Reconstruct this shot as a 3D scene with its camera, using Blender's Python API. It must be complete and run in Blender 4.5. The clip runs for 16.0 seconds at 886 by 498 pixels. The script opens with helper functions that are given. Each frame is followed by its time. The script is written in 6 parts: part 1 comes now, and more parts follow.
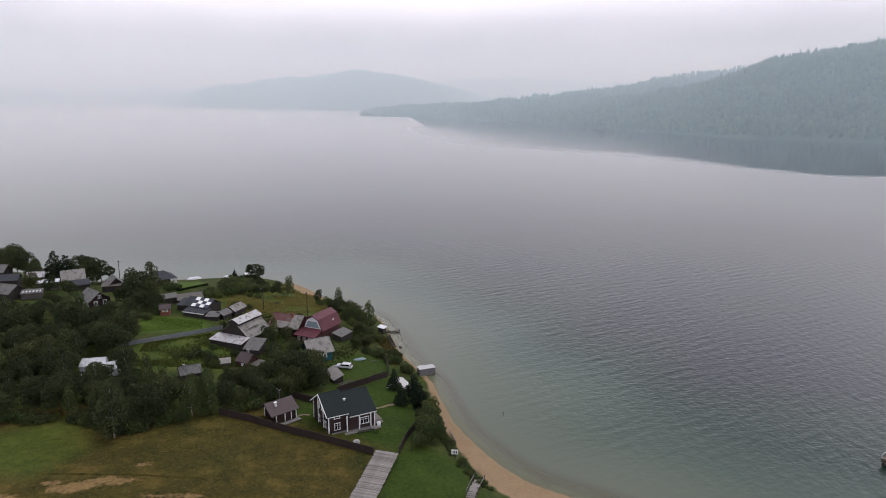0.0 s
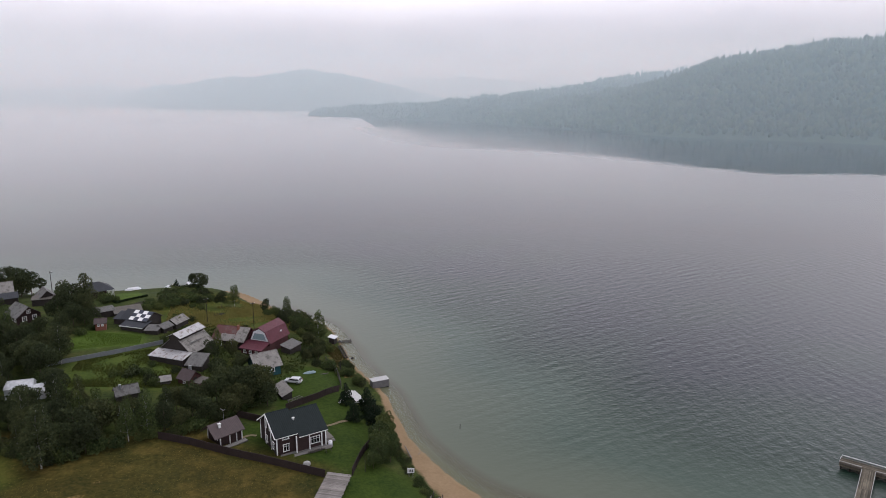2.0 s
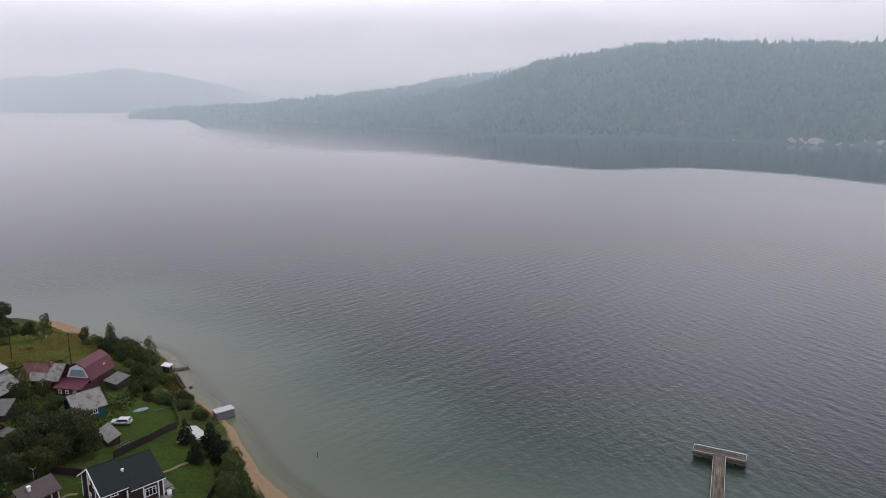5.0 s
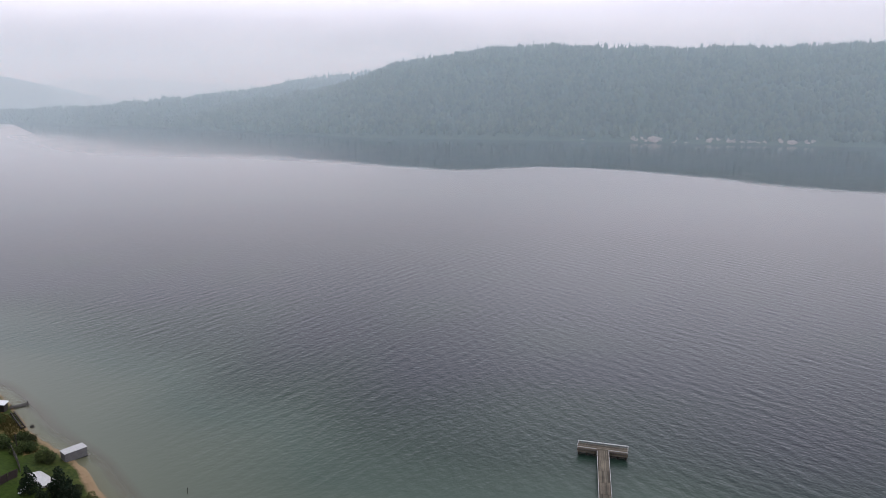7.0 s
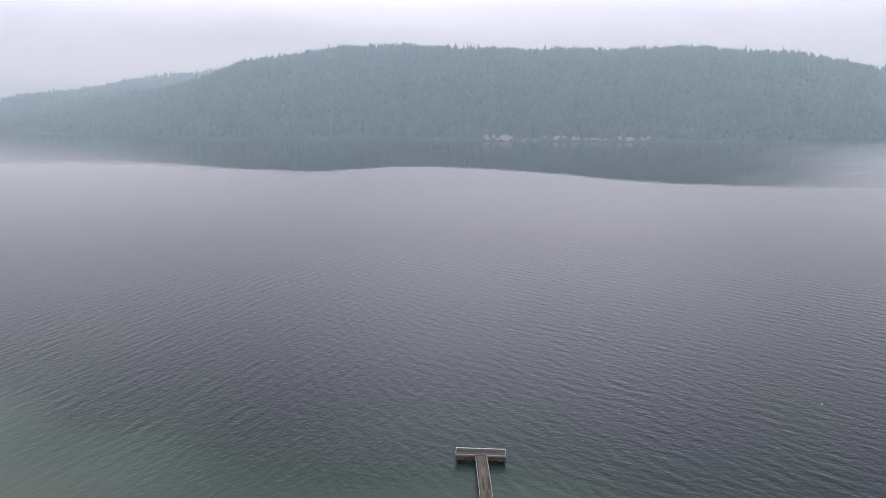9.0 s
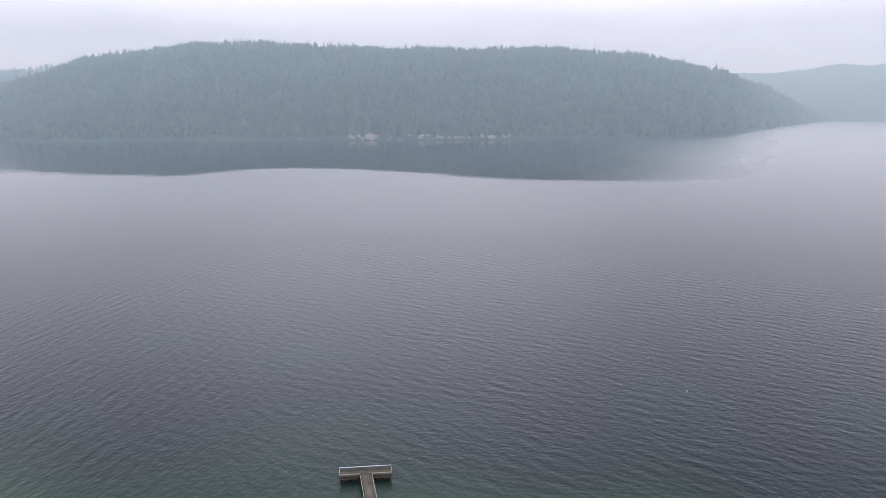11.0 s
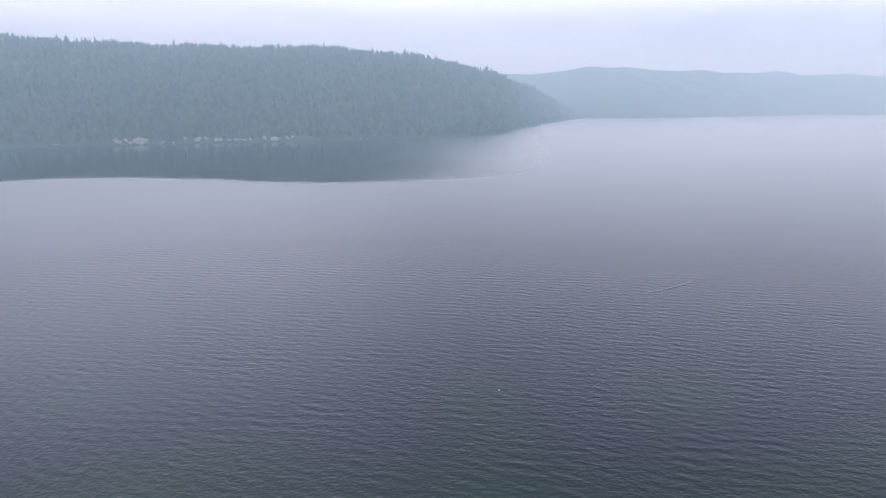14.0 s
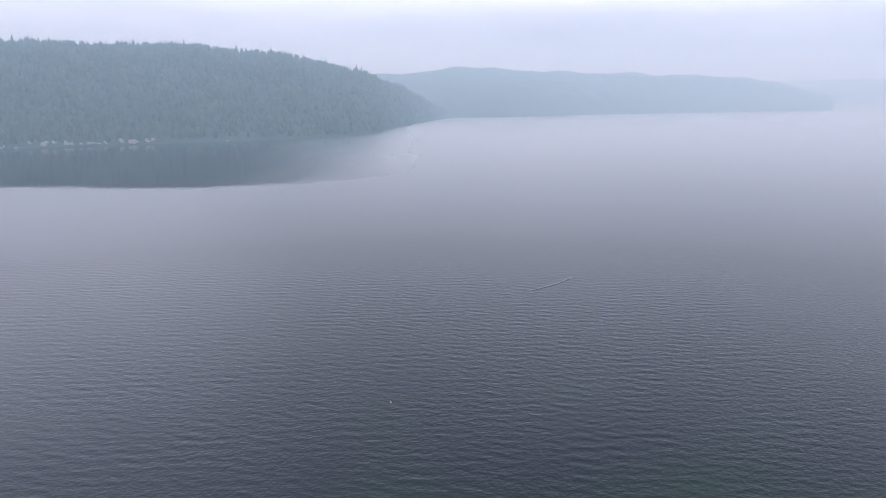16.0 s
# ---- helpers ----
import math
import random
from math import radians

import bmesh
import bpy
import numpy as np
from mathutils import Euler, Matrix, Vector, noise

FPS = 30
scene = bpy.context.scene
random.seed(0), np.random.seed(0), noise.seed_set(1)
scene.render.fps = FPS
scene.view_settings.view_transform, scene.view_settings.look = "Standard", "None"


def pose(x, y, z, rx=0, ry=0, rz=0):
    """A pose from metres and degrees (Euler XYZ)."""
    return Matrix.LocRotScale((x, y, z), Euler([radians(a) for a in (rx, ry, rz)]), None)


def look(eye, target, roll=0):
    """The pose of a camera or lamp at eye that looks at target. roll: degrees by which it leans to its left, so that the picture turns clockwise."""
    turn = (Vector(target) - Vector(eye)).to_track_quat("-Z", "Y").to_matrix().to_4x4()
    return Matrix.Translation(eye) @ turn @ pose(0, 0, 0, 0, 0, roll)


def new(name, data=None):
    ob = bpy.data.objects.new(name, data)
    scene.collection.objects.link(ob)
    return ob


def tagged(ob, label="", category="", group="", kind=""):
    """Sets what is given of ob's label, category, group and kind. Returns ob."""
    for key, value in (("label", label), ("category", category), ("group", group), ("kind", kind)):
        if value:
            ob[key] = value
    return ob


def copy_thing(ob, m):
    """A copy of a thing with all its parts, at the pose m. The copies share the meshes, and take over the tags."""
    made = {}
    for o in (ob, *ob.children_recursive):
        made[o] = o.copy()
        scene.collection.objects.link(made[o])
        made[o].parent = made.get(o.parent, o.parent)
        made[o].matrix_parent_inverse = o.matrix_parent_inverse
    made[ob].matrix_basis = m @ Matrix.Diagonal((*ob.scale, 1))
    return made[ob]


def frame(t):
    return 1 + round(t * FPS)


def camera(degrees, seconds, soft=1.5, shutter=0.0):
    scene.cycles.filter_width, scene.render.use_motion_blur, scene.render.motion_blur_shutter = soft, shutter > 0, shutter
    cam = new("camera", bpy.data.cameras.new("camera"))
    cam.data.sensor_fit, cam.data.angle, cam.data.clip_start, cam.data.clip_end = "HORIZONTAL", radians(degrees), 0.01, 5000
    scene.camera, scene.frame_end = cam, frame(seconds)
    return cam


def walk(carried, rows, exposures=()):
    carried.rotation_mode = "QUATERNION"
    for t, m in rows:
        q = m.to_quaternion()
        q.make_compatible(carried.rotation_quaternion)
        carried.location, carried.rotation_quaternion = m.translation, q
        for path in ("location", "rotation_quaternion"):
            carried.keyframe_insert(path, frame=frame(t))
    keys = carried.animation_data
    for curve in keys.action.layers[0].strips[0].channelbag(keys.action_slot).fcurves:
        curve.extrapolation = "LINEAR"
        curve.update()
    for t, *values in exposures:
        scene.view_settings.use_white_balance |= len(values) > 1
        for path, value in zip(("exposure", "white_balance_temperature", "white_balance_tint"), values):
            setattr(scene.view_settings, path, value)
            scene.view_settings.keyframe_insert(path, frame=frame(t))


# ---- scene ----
cam = camera(63.5, 16.0, 0.9)
PATH = [
    (0.0, pose(0.001, 0.000, 67.998, 77.603, 0.000, -6.035)),
    (0.5, pose(0.052, 1.461, 68.088, 77.612, 0.000, -6.828)),
    (1.0, pose(0.198, 2.910, 68.188, 77.610, 0.000, -7.716)),
    (1.5, pose(0.299, 4.359, 68.271, 77.611, 0.000, -8.792)),
    (2.0, pose(0.445, 5.975, 68.311, 77.606, 0.000, -10.029)),
    (2.5, pose(0.615, 7.610, 68.327, 77.609, 0.000, -11.483)),
    (3.0, pose(0.848, 9.259, 68.276, 77.620, 0.000, -13.074)),
    (3.5, pose(1.030, 10.792, 68.296, 77.620, 0.000, -15.095)),
    (4.0, pose(1.210, 12.293, 68.387, 77.597, 0.000, -17.456)),
    (4.2, pose(1.260, 12.902, 68.418, 77.588, 0.000, -18.478)),
    (6.3, pose(0.860, 19.942, 67.945, 77.793, 0.000, -30.318)),
    (6.5, pose(0.950, 20.541, 67.935, 77.796, 0.000, -31.381)),
    (7.0, pose(1.250, 22.016, 67.922, 77.791, 0.000, -34.147)),
    (7.5, pose(1.697, 23.430, 67.949, 77.797, 0.000, -37.072)),
    (8.0, pose(2.237, 24.775, 68.052, 77.764, 0.000, -39.992)),
    (8.5, pose(2.778, 26.040, 68.161, 77.769, 0.000, -42.869)),
    (9.0, pose(3.355, 27.258, 68.308, 77.756, 0.000, -45.635)),
    (11.3, pose(6.590, 32.291, 69.495, 77.624, 0.000, -58.267)),
    (11.5, pose(6.897, 32.777, 69.591, 77.636, 0.000, -59.555)),
    (12.0, pose(7.669, 34.007, 69.828, 77.644, 0.000, -62.379)),
    (12.5, pose(8.521, 35.190, 70.028, 77.627, 0.000, -65.152)),
    (13.0, pose(9.474, 36.324, 70.201, 77.599, 0.000, -67.946)),
    (13.5, pose(10.542, 37.401, 70.352, 77.576, 0.000, -70.707)),
    (14.0, pose(11.700, 38.431, 70.489, 77.560, 0.000, -73.535)),
    (14.5, pose(12.953, 39.402, 70.622, 77.540, 0.000, -76.335)),
    (15.0, pose(14.298, 40.314, 70.756, 77.522, 0.000, -79.115)),
    (15.5, pose(15.701, 41.186, 70.887, 77.513, 0.000, -81.819)),
    (16.0, pose(17.137, 42.038, 71.018, 77.522, 0.000, -83.691)),
]
walk(cam, PATH, [(0.0, 0.06, 6100, 10), (4.0, 0.0, 6050, 10), (7.0, 0.06, 5930, 10), (9.0, 0.13, 5850, 10), (12.0, 0.18, 5680, 10), (14.0, 0.18, 5380, 10), (16.0, 0.13, 5420, 10)])

# ---- light ----
world = bpy.data.worlds.new("overcast_sky")
scene.world = world
world.use_nodes = True
wn, wl = world.node_tree.nodes, world.node_tree.links
wn.clear()
w_out = wn.new("ShaderNodeOutputWorld")
w_bg = wn.new("ShaderNodeBackground")
w_bg.inputs["Strength"].default_value = 1.80
sky = wn.new("ShaderNodeTexSky")
sky.sky_type = 'NISHITA'
sky.sun_disc = False
SUN_UP, SUN_ROUND = radians(70), radians(53)
sky.sun_elevation, sky.sun_rotation = SUN_UP, SUN_ROUND
sky.air_density, sky.dust_density = 1.0, 4.0
dim = wn.new("ShaderNodeVectorMath")
dim.operation = 'SCALE'
dim.inputs["Scale"].default_value = 0.06
cloud_co = wn.new("ShaderNodeTexCoord")
cloud_map = wn.new("ShaderNodeMapping")
cloud_map.inputs["Scale"].default_value = (1.2, 1.2, 7.0)
cloud = wn.new("ShaderNodeTexNoise")
cloud.inputs["Scale"].default_value = 2.2
cloud.inputs["Detail"].default_value = 5.0
cloud_ramp = wn.new("ShaderNodeValToRGB")
cloud_ramp.color_ramp.elements[0].position = 0.3
cloud_ramp.color_ramp.elements[0].color = (0.80, 0.78, 0.82, 1)
cloud_ramp.color_ramp.elements[1].position = 0.72
cloud_ramp.color_ramp.elements[1].color = (1.15, 1.13, 1.14, 1)
# thin cloud, dim at the misty horizon; an added bright belt lightens the lake
up_sep = wn.new("ShaderNodeSeparateXYZ")
up_ramp = wn.new("ShaderNodeValToRGB")
SKY_UP = ((0.0, 0.43), (0.13, 0.35), (0.18, 3.3), (0.25, 3.5), (0.35, 1.3), (0.45, 0.30), (0.62, 0.32), (1.0, 0.56))
up_ramp.color_ramp.interpolation = 'B_SPLINE'
while len(up_ramp.color_ramp.elements) < len(SKY_UP):
    up_ramp.color_ramp.elements.new(0.5)
for el, (p, v) in zip(up_ramp.color_ramp.elements, SKY_UP):
    el.position, el.color = p, (v * 1.02, v * 0.98, v * 1.02, 1)
wl.new(cloud_co.outputs["Generated"], up_sep.inputs[0])
wl.new(up_sep.outputs["Z"], up_ramp.inputs["Fac"])
# added bright patch of sky on the sun's bearing, for the lake's glow
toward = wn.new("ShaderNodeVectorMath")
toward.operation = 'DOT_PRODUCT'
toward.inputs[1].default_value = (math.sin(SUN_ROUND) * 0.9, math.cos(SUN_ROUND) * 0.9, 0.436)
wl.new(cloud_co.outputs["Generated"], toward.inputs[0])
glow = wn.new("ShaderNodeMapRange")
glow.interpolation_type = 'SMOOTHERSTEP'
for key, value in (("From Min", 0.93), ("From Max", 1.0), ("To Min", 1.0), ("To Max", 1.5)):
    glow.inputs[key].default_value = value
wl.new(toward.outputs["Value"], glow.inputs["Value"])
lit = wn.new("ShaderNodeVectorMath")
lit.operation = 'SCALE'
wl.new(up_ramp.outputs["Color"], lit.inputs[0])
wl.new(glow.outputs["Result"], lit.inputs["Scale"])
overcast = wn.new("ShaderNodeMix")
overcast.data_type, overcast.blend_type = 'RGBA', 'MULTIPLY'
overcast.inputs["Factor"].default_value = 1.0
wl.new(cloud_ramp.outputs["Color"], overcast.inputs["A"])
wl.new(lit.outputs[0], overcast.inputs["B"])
mix_sky = wn.new("ShaderNodeMix")
mix_sky.data_type = 'RGBA'
mix_sky.inputs["Factor"].default_value = 0.9
wl.new(sky.outputs["Color"], dim.inputs[0])
wl.new(cloud_co.outputs["Generated"], cloud_map.inputs["Vector"])
wl.new(cloud_map.outputs["Vector"], cloud.inputs["Vector"])
wl.new(cloud.outputs["Fac"], cloud_ramp.inputs["Fac"])
wl.new(dim.outputs[0], mix_sky.inputs["A"])
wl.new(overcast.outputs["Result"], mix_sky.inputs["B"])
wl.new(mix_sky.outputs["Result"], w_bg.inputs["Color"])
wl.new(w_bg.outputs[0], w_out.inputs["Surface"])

sun = new("sun", bpy.data.lights.new("sun", 'SUN'))
sun.data.energy, sun.data.angle, sun.data.color = 1.25, radians(50), (1.0, 0.97, 0.95)
sun.matrix_world = look((math.sin(SUN_ROUND) * math.cos(SUN_UP) * 400, math.cos(SUN_ROUND) * math.cos(SUN_UP) * 400, math.sin(SUN_UP) * 400), (0, 0, 0))


# ---- materials ----
class Mat:
    """A small builder of node materials."""

    def __init__(self, name, rough=0.8, metal=0.0, spec=0.3):
        self.m = bpy.data.materials.new(name)
        self.m.use_nodes = True
        self.t = self.m.node_tree
        self.b = self.t.nodes["Principled BSDF"]
        self.b.inputs["Roughness"].default_value = rough
        self.b.inputs["Metallic"].default_value = metal
        self.b.inputs["Specular IOR Level"].default_value = spec

    def node(self, kind, **values):
        n = self.t.nodes.new(kind)
        for k, v in values.items():
            n.inputs[k].default_value = v
        return n

    def link(self, a, b):
        self.t.links.new(a, b)

    def place(self, scale=(1, 1, 1), turn=(0, 0, 0), world=False):
        co = self.node("ShaderNodeNewGeometry") if world else self.node("ShaderNodeTexCoord")
        mp = self.node("ShaderNodeMapping", Scale=scale, Rotation=turn)
        self.link(co.outputs["Position" if world else "Object"], mp.inputs["Vector"])
        return mp.outputs["Vector"]

    def noise(self, where, scale, detail=4.0, rough=0.55):
        n = self.node("ShaderNodeTexNoise", Scale=scale, Detail=detail, Roughness=rough)
        self.link(where, n.inputs["Vector"])
        return n.outputs["Fac"]

    def ramp(self, fac, stops):
        r = self.node("ShaderNodeValToRGB")
        e = r.color_ramp.elements
        while len(e) < len(stops):
            e.new(0.5)
        for el, (p, c) in zip(e, stops):
            el.position, el.color = p, (*c, 1)
        self.link(fac, r.inputs["Fac"])
        return r.outputs["Color"]

    def mix(self, fac, a, b, blend='MIX'):
        n = self.node("ShaderNodeMix")
        n.data_type, n.blend_type = 'RGBA', blend
        for value, key in ((fac, "Factor"), (a, "A"), (b, "B")):
            if isinstance(value, (int, float)):
                n.inputs[key].default_value = value
            elif isinstance(value, tuple):
                n.inputs[key].default_value = (*value, 1)
            else:
                self.link(value, n.inputs[key])
        return n.outputs["Result"]

    def math(self, op, a, b=0.0, clamp=False):
        n = self.node("ShaderNodeMath")
        n.operation, n.use_clamp = op, clamp
        for i, value in enumerate((a, b)):
            if isinstance(value, (int, float)):
                n.inputs[i].default_value = value
            else:
                self.link(value, n.inputs[i])
        return n.outputs[0]

    def attr(self, name):
        n = self.node("ShaderNodeAttribute")
        n.attribute_name = name
        return n.outputs["Fac"]

    def bump(self, height, strength=0.3, distance=0.05):
        n = self.node("ShaderNodeBump", Strength=strength, Distance=distance)
        self.link(height, n.inputs["Height"])
        self.link(n.outputs["Normal"], self.b.inputs["Normal"])

    def colour(self, out):
        if isinstance(out, tuple):
            self.b.inputs["Base Color"].default_value = (*out, 1)
        else:
            self.link(out, self.b.inputs["Base Color"])
        return self


def plain(name, c, rough=0.7, metal=0.0, vary=0.25, scale=3.0, stretch=(1, 1, 1), bump=0.2):
    """A surface of one colour with wear at two scales."""
    m = Mat(name, rough, metal)
    w = m.place(stretch)
    fine, broad = m.noise(w, scale * 6, 3), m.noise(w, scale, 4)
    dark = tuple(v * (1 - vary) for v in c)
    lite = tuple(min(1, v * (1 + vary)) for v in c)
    base = m.ramp(broad, [(0.3, dark), (0.7, lite)])
    both = m.mix(0.5, base, m.ramp(fine, [(0.3, dark), (0.7, lite)]))
    m.colour(both)
    if bump:
        m.bump(fine, bump, 0.02)
    return m.m


# ground: grass, mown lawn, dry meadow, sand, bare earth and lake bed, by the masks on the mesh
g = Mat("ground", 0.95, 0.0, 0.1)
gw = g.place(world=True)
n_fine, n_mid, n_big = g.noise(gw, 1.6, 5, 0.7), g.noise(gw, 0.22, 6, 0.65), g.noise(gw, 0.06, 4)
grass = g.mix(0.5, g.ramp(n_mid, [(0.38, (0.013, 0.025, 0.006)), (0.52, (0.034, 0.048, 0.010)), (0.64, (0.075, 0.076, 0.021))]),
              g.ramp(n_fine, [(0.36, (0.011, 0.023, 0.006)), (0.64, (0.067, 0.076, 0.018))]))
lawn = g.mix(0.5, g.ramp(n_mid, [(0.36, (0.017, 0.033, 0.004)), (0.64, (0.038, 0.058, 0.007))]),
             g.ramp(n_fine, [(0.36, (0.012, 0.026, 0.003)), (0.64, (0.044, 0.066, 0.009))]))
dry = g.mix(0.45, g.ramp(n_mid, [(0.36, (0.018, 0.020, 0.004)), (0.5, (0.044, 0.036, 0.007)), (0.64, (0.100, 0.070, 0.017))]),
            g.ramp(n_fine, [(0.36, (0.014, 0.016, 0.003)), (0.64, (0.088, 0.066, 0.016))]))
fresh = g.mix(0.5, g.ramp(n_mid, [(0.36, (0.036, 0.062, 0.008)), (0.64, (0.068, 0.108, 0.014))]),
              g.ramp(n_fine, [(0.36, (0.030, 0.054, 0.007)), (0.64, (0.074, 0.112, 0.015))]))
sand = g.mix(0.5, g.ramp(n_mid, [(0.3, (0.195, 0.132, 0.074)), (0.7, (0.260, 0.182, 0.108))]),
             g.ramp(n_fine, [(0.3, (0.174, 0.118, 0.065)), (0.7, (0.272, 0.192, 0.116))]))
col = g.mix(g.attr("lawn"), grass, lawn)
dry_f = g.math('MULTIPLY', g.attr("dry"), g.math('ADD', g.math('MULTIPLY', n_big, 1.5), 0.15), True)
col = g.mix(dry_f, col, dry)
col = g.mix(g.attr("fresh"), col, fresh)
bare_f = g.math('SUBTRACT', g.math('MULTIPLY', g.math('ADD', g.attr("bare"), g.math('ADD', n_mid, n_fine)), 3.2), 4.9, True)
soil = g.mix(0.5, g.ramp(n_mid, [(0.35, (0.105, 0.066, 0.026)), (0.65, (0.210, 0.135, 0.055))]), g.ramp(n_fine, [(0.35, (0.085, 0.055, 0.023)), (0.65, (0.230, 0.152, 0.066))]))
col = g.mix(bare_f, col, soil)
sand_f = g.math('SUBTRACT', g.math('MULTIPLY', g.math('ADD', g.attr("sand"), g.math('MULTIPLY', n_mid, 0.6)), 3.0), 2.1, True)
col = g.mix(sand_f, col, sand)
geo = g.node("ShaderNodeNewGeometry")
sep = g.node("ShaderNodeSeparateXYZ")
g.link(geo.outputs["Position"], sep.inputs[0])
# the bed greens and darkens with depth: the water's absorption put into its colour
depth = g.math('MULTIPLY', sep.outputs["Z"], -0.125, True)
bed = g.ramp(depth, [(0.0, (0.27, 0.20, 0.12)), (0.05, (0.22, 0.195, 0.135)), (0.20, (0.074, 0.108, 0.080)), (0.36, (0.026, 0.064, 0.036)), (0.54, (0.012, 0.046, 0.030)), (0.75, (0.014, 0.028, 0.034)), (1.0, (0.022, 0.034, 0.046))])
under = g.math('MULTIPLY', g.math('SUBTRACT', 0.06, sep.outputs["Z"]), 8.0, True)
col = g.mix(under, col, bed)
g.colour(col)
g.bump(n_fine, 0.5, 0.12)
MAT_GROUND = g.m

# water: clear and glossy; two trains of small waves, with gusts, and a calm belt under the far shore
w = Mat("water", 0.03)
wt = w.t
wt.nodes.remove(w.b)
gloss = w.node("ShaderNodeBsdfGlossy", Roughness=0.04)
clear = w.node("ShaderNodeBsdfTransparent", Color=(0.72, 0.84, 0.84, 1))
fres = w.node("ShaderNodeFresnel", IOR=1.33)
blend = w.node("ShaderNodeMixShader")


def crests(heading, length, stretch, detail=3.0):
    """Wave heights with crests across the heading (degrees from north), about a wavelength apart and drawn out along the crest."""
    turned = w.node("ShaderNodeMapping", Rotation=(0, 0, radians(heading)), Scale=(1, 1, 0))
    w.link(w.node("ShaderNodeNewGeometry").outputs["Position"], turned.inputs["Vector"])
    drawn = w.node("ShaderNodeMapping", Scale=(1 / (length * stretch), 1 / length, 0))
    w.link(turned.outputs["Vector"], drawn.inputs["Vector"])
    return w.math('MULTIPLY', w.math('SUBTRACT', w.noise(drawn.outputs["Vector"], 1.0, detail, 0.5), 0.5), length)


offing = w.attr("offing")
inshore_waves = w.math('ADD', w.math('ADD', crests(160, 1.35, 2.2), crests(135, 0.7, 1.6)), crests(185, 0.95, 1.6))
open_waves = w.math('ADD', w.math('ADD', crests(82, 1.15, 1.7), crests(116, 0.65, 1.5)), crests(58, 0.9, 1.5))
height = w.math('ADD', w.math('MULTIPLY', inshore_waves, w.math('SUBTRACT', 1.0, offing)), w.math('MULTIPLY', open_waves, w.math('ADD', 0.2, w.math('MULTIPLY', offing, 0.8))))
gusts = w.noise(w.place((0.012, 0.02, 0), (0, 0, 0.7), True), 1.0, 3)
# cat's-paws break up the edge of the calm
calm = w.attr("calm")
paws = w.math('SUBTRACT', w.noise(w.place((0.006, 0.03, 0), (0, 0, 0.9), True), 1.0, 3), 0.5)
windy = w.math('SUBTRACT', 1.0, w.math('ADD', calm, w.math('MULTIPLY', w.math('MULTIPLY', paws, 3.2), w.math('MULTIPLY', calm, w.math('SUBTRACT', 1.0, calm))), True), True)
wb = w.node("ShaderNodeBump", Distance=0.115)
w.link(height, wb.inputs["Height"])
w.link(w.math('MULTIPLY', w.math('MULTIPLY', w.math('MULTIPLY', windy, w.math('SUBTRACT', w.math('MULTIPLY', gusts, 3.0), 0.5, True)), w.attr("fetch")), w.math('SUBTRACT', 1.0, w.math('MULTIPLY', w.attr("unmeshed"), 0.95))), wb.inputs["Strength"])
# ripples too small to be told apart show as roughness
w.link(w.math('ADD', 0.10, w.math('MULTIPLY', windy, 0.185)), gloss.inputs["Roughness"])
for n in (gloss, fres):
    w.link(wb.outputs["Normal"], n.inputs["Normal"])
w.link(fres.outputs[0], blend.inputs[0])
# past the shallows the water hides its bed
sunk = w.attr("sunk")
body = w.node("ShaderNodeBsdfDiffuse")
w.link(w.ramp(sunk, [(0.010, (0.170, 0.145, 0.095)), (0.034, (0.092, 0.104, 0.074)), (0.16, (0.042, 0.064, 0.047)), (0.32, (0.014, 0.030, 0.020)), (0.50, (0.006, 0.017, 0.014)), (0.85, (0.006, 0.010, 0.017))]), body.inputs["Color"])
inside_water = w.node("ShaderNodeMixShader")
w.link(w.math('MULTIPLY', w.math('SUBTRACT', sunk, 0.01), 40.0, True), inside_water.inputs[0])
w.link(clear.outputs[0], inside_water.inputs[1])
w.link(body.outputs[0], inside_water.inputs[2])
w.link(inside_water.outputs[0], blend.inputs[1])
w.link(gloss.outputs[0], blend.inputs[2])
w.link(blend.outputs[0], wt.nodes["Material Output"].inputs["Surface"])
MAT_WATER = w.m


def foliage(name, lo, hi, patch_scale=0.45):
    """Leaves: colour by spray, by tree and in broad patches, with some light through the leaf."""
    m = Mat(name, 0.8, 0.0, 0.12)
    geo_ = m.node("ShaderNodeNewGeometry")
    info_ = m.node("ShaderNodeObjectInfo")
    patch_ = m.noise(m.place(world=True), patch_scale, 3)
    pick = m.math('ADD', m.math('MULTIPLY', geo_.outputs["Random Per Island"], 0.55), m.math('SUBTRACT', m.math('MULTIPLY', patch_, 1.3), 0.42), True)
    base = m.ramp(pick, [(0.0, lo), (1.0, hi)])
    tone = m.ramp(info_.outputs["Random"], [(0.0, (0.72, 0.76, 0.72)), (0.5, (0.95, 1.0, 0.9)), (1.0, (1.25, 1.15, 0.95))])
    full = m.mix(1.0, base, tone, 'MULTIPLY')
    m.colour(full)
    thin = m.node("ShaderNodeBsdfTranslucent")
    m.link(full, thin.inputs["Color"])
    both = m.node("ShaderNodeMixShader", Fac=0.3)
    m.link(m.b.outputs[0], both.inputs[1])
    m.link(thin.outputs[0], both.inputs[2])
    m.link(both.outputs[0], m.t.nodes["Material Output"].inputs["Surface"])
    return m.m


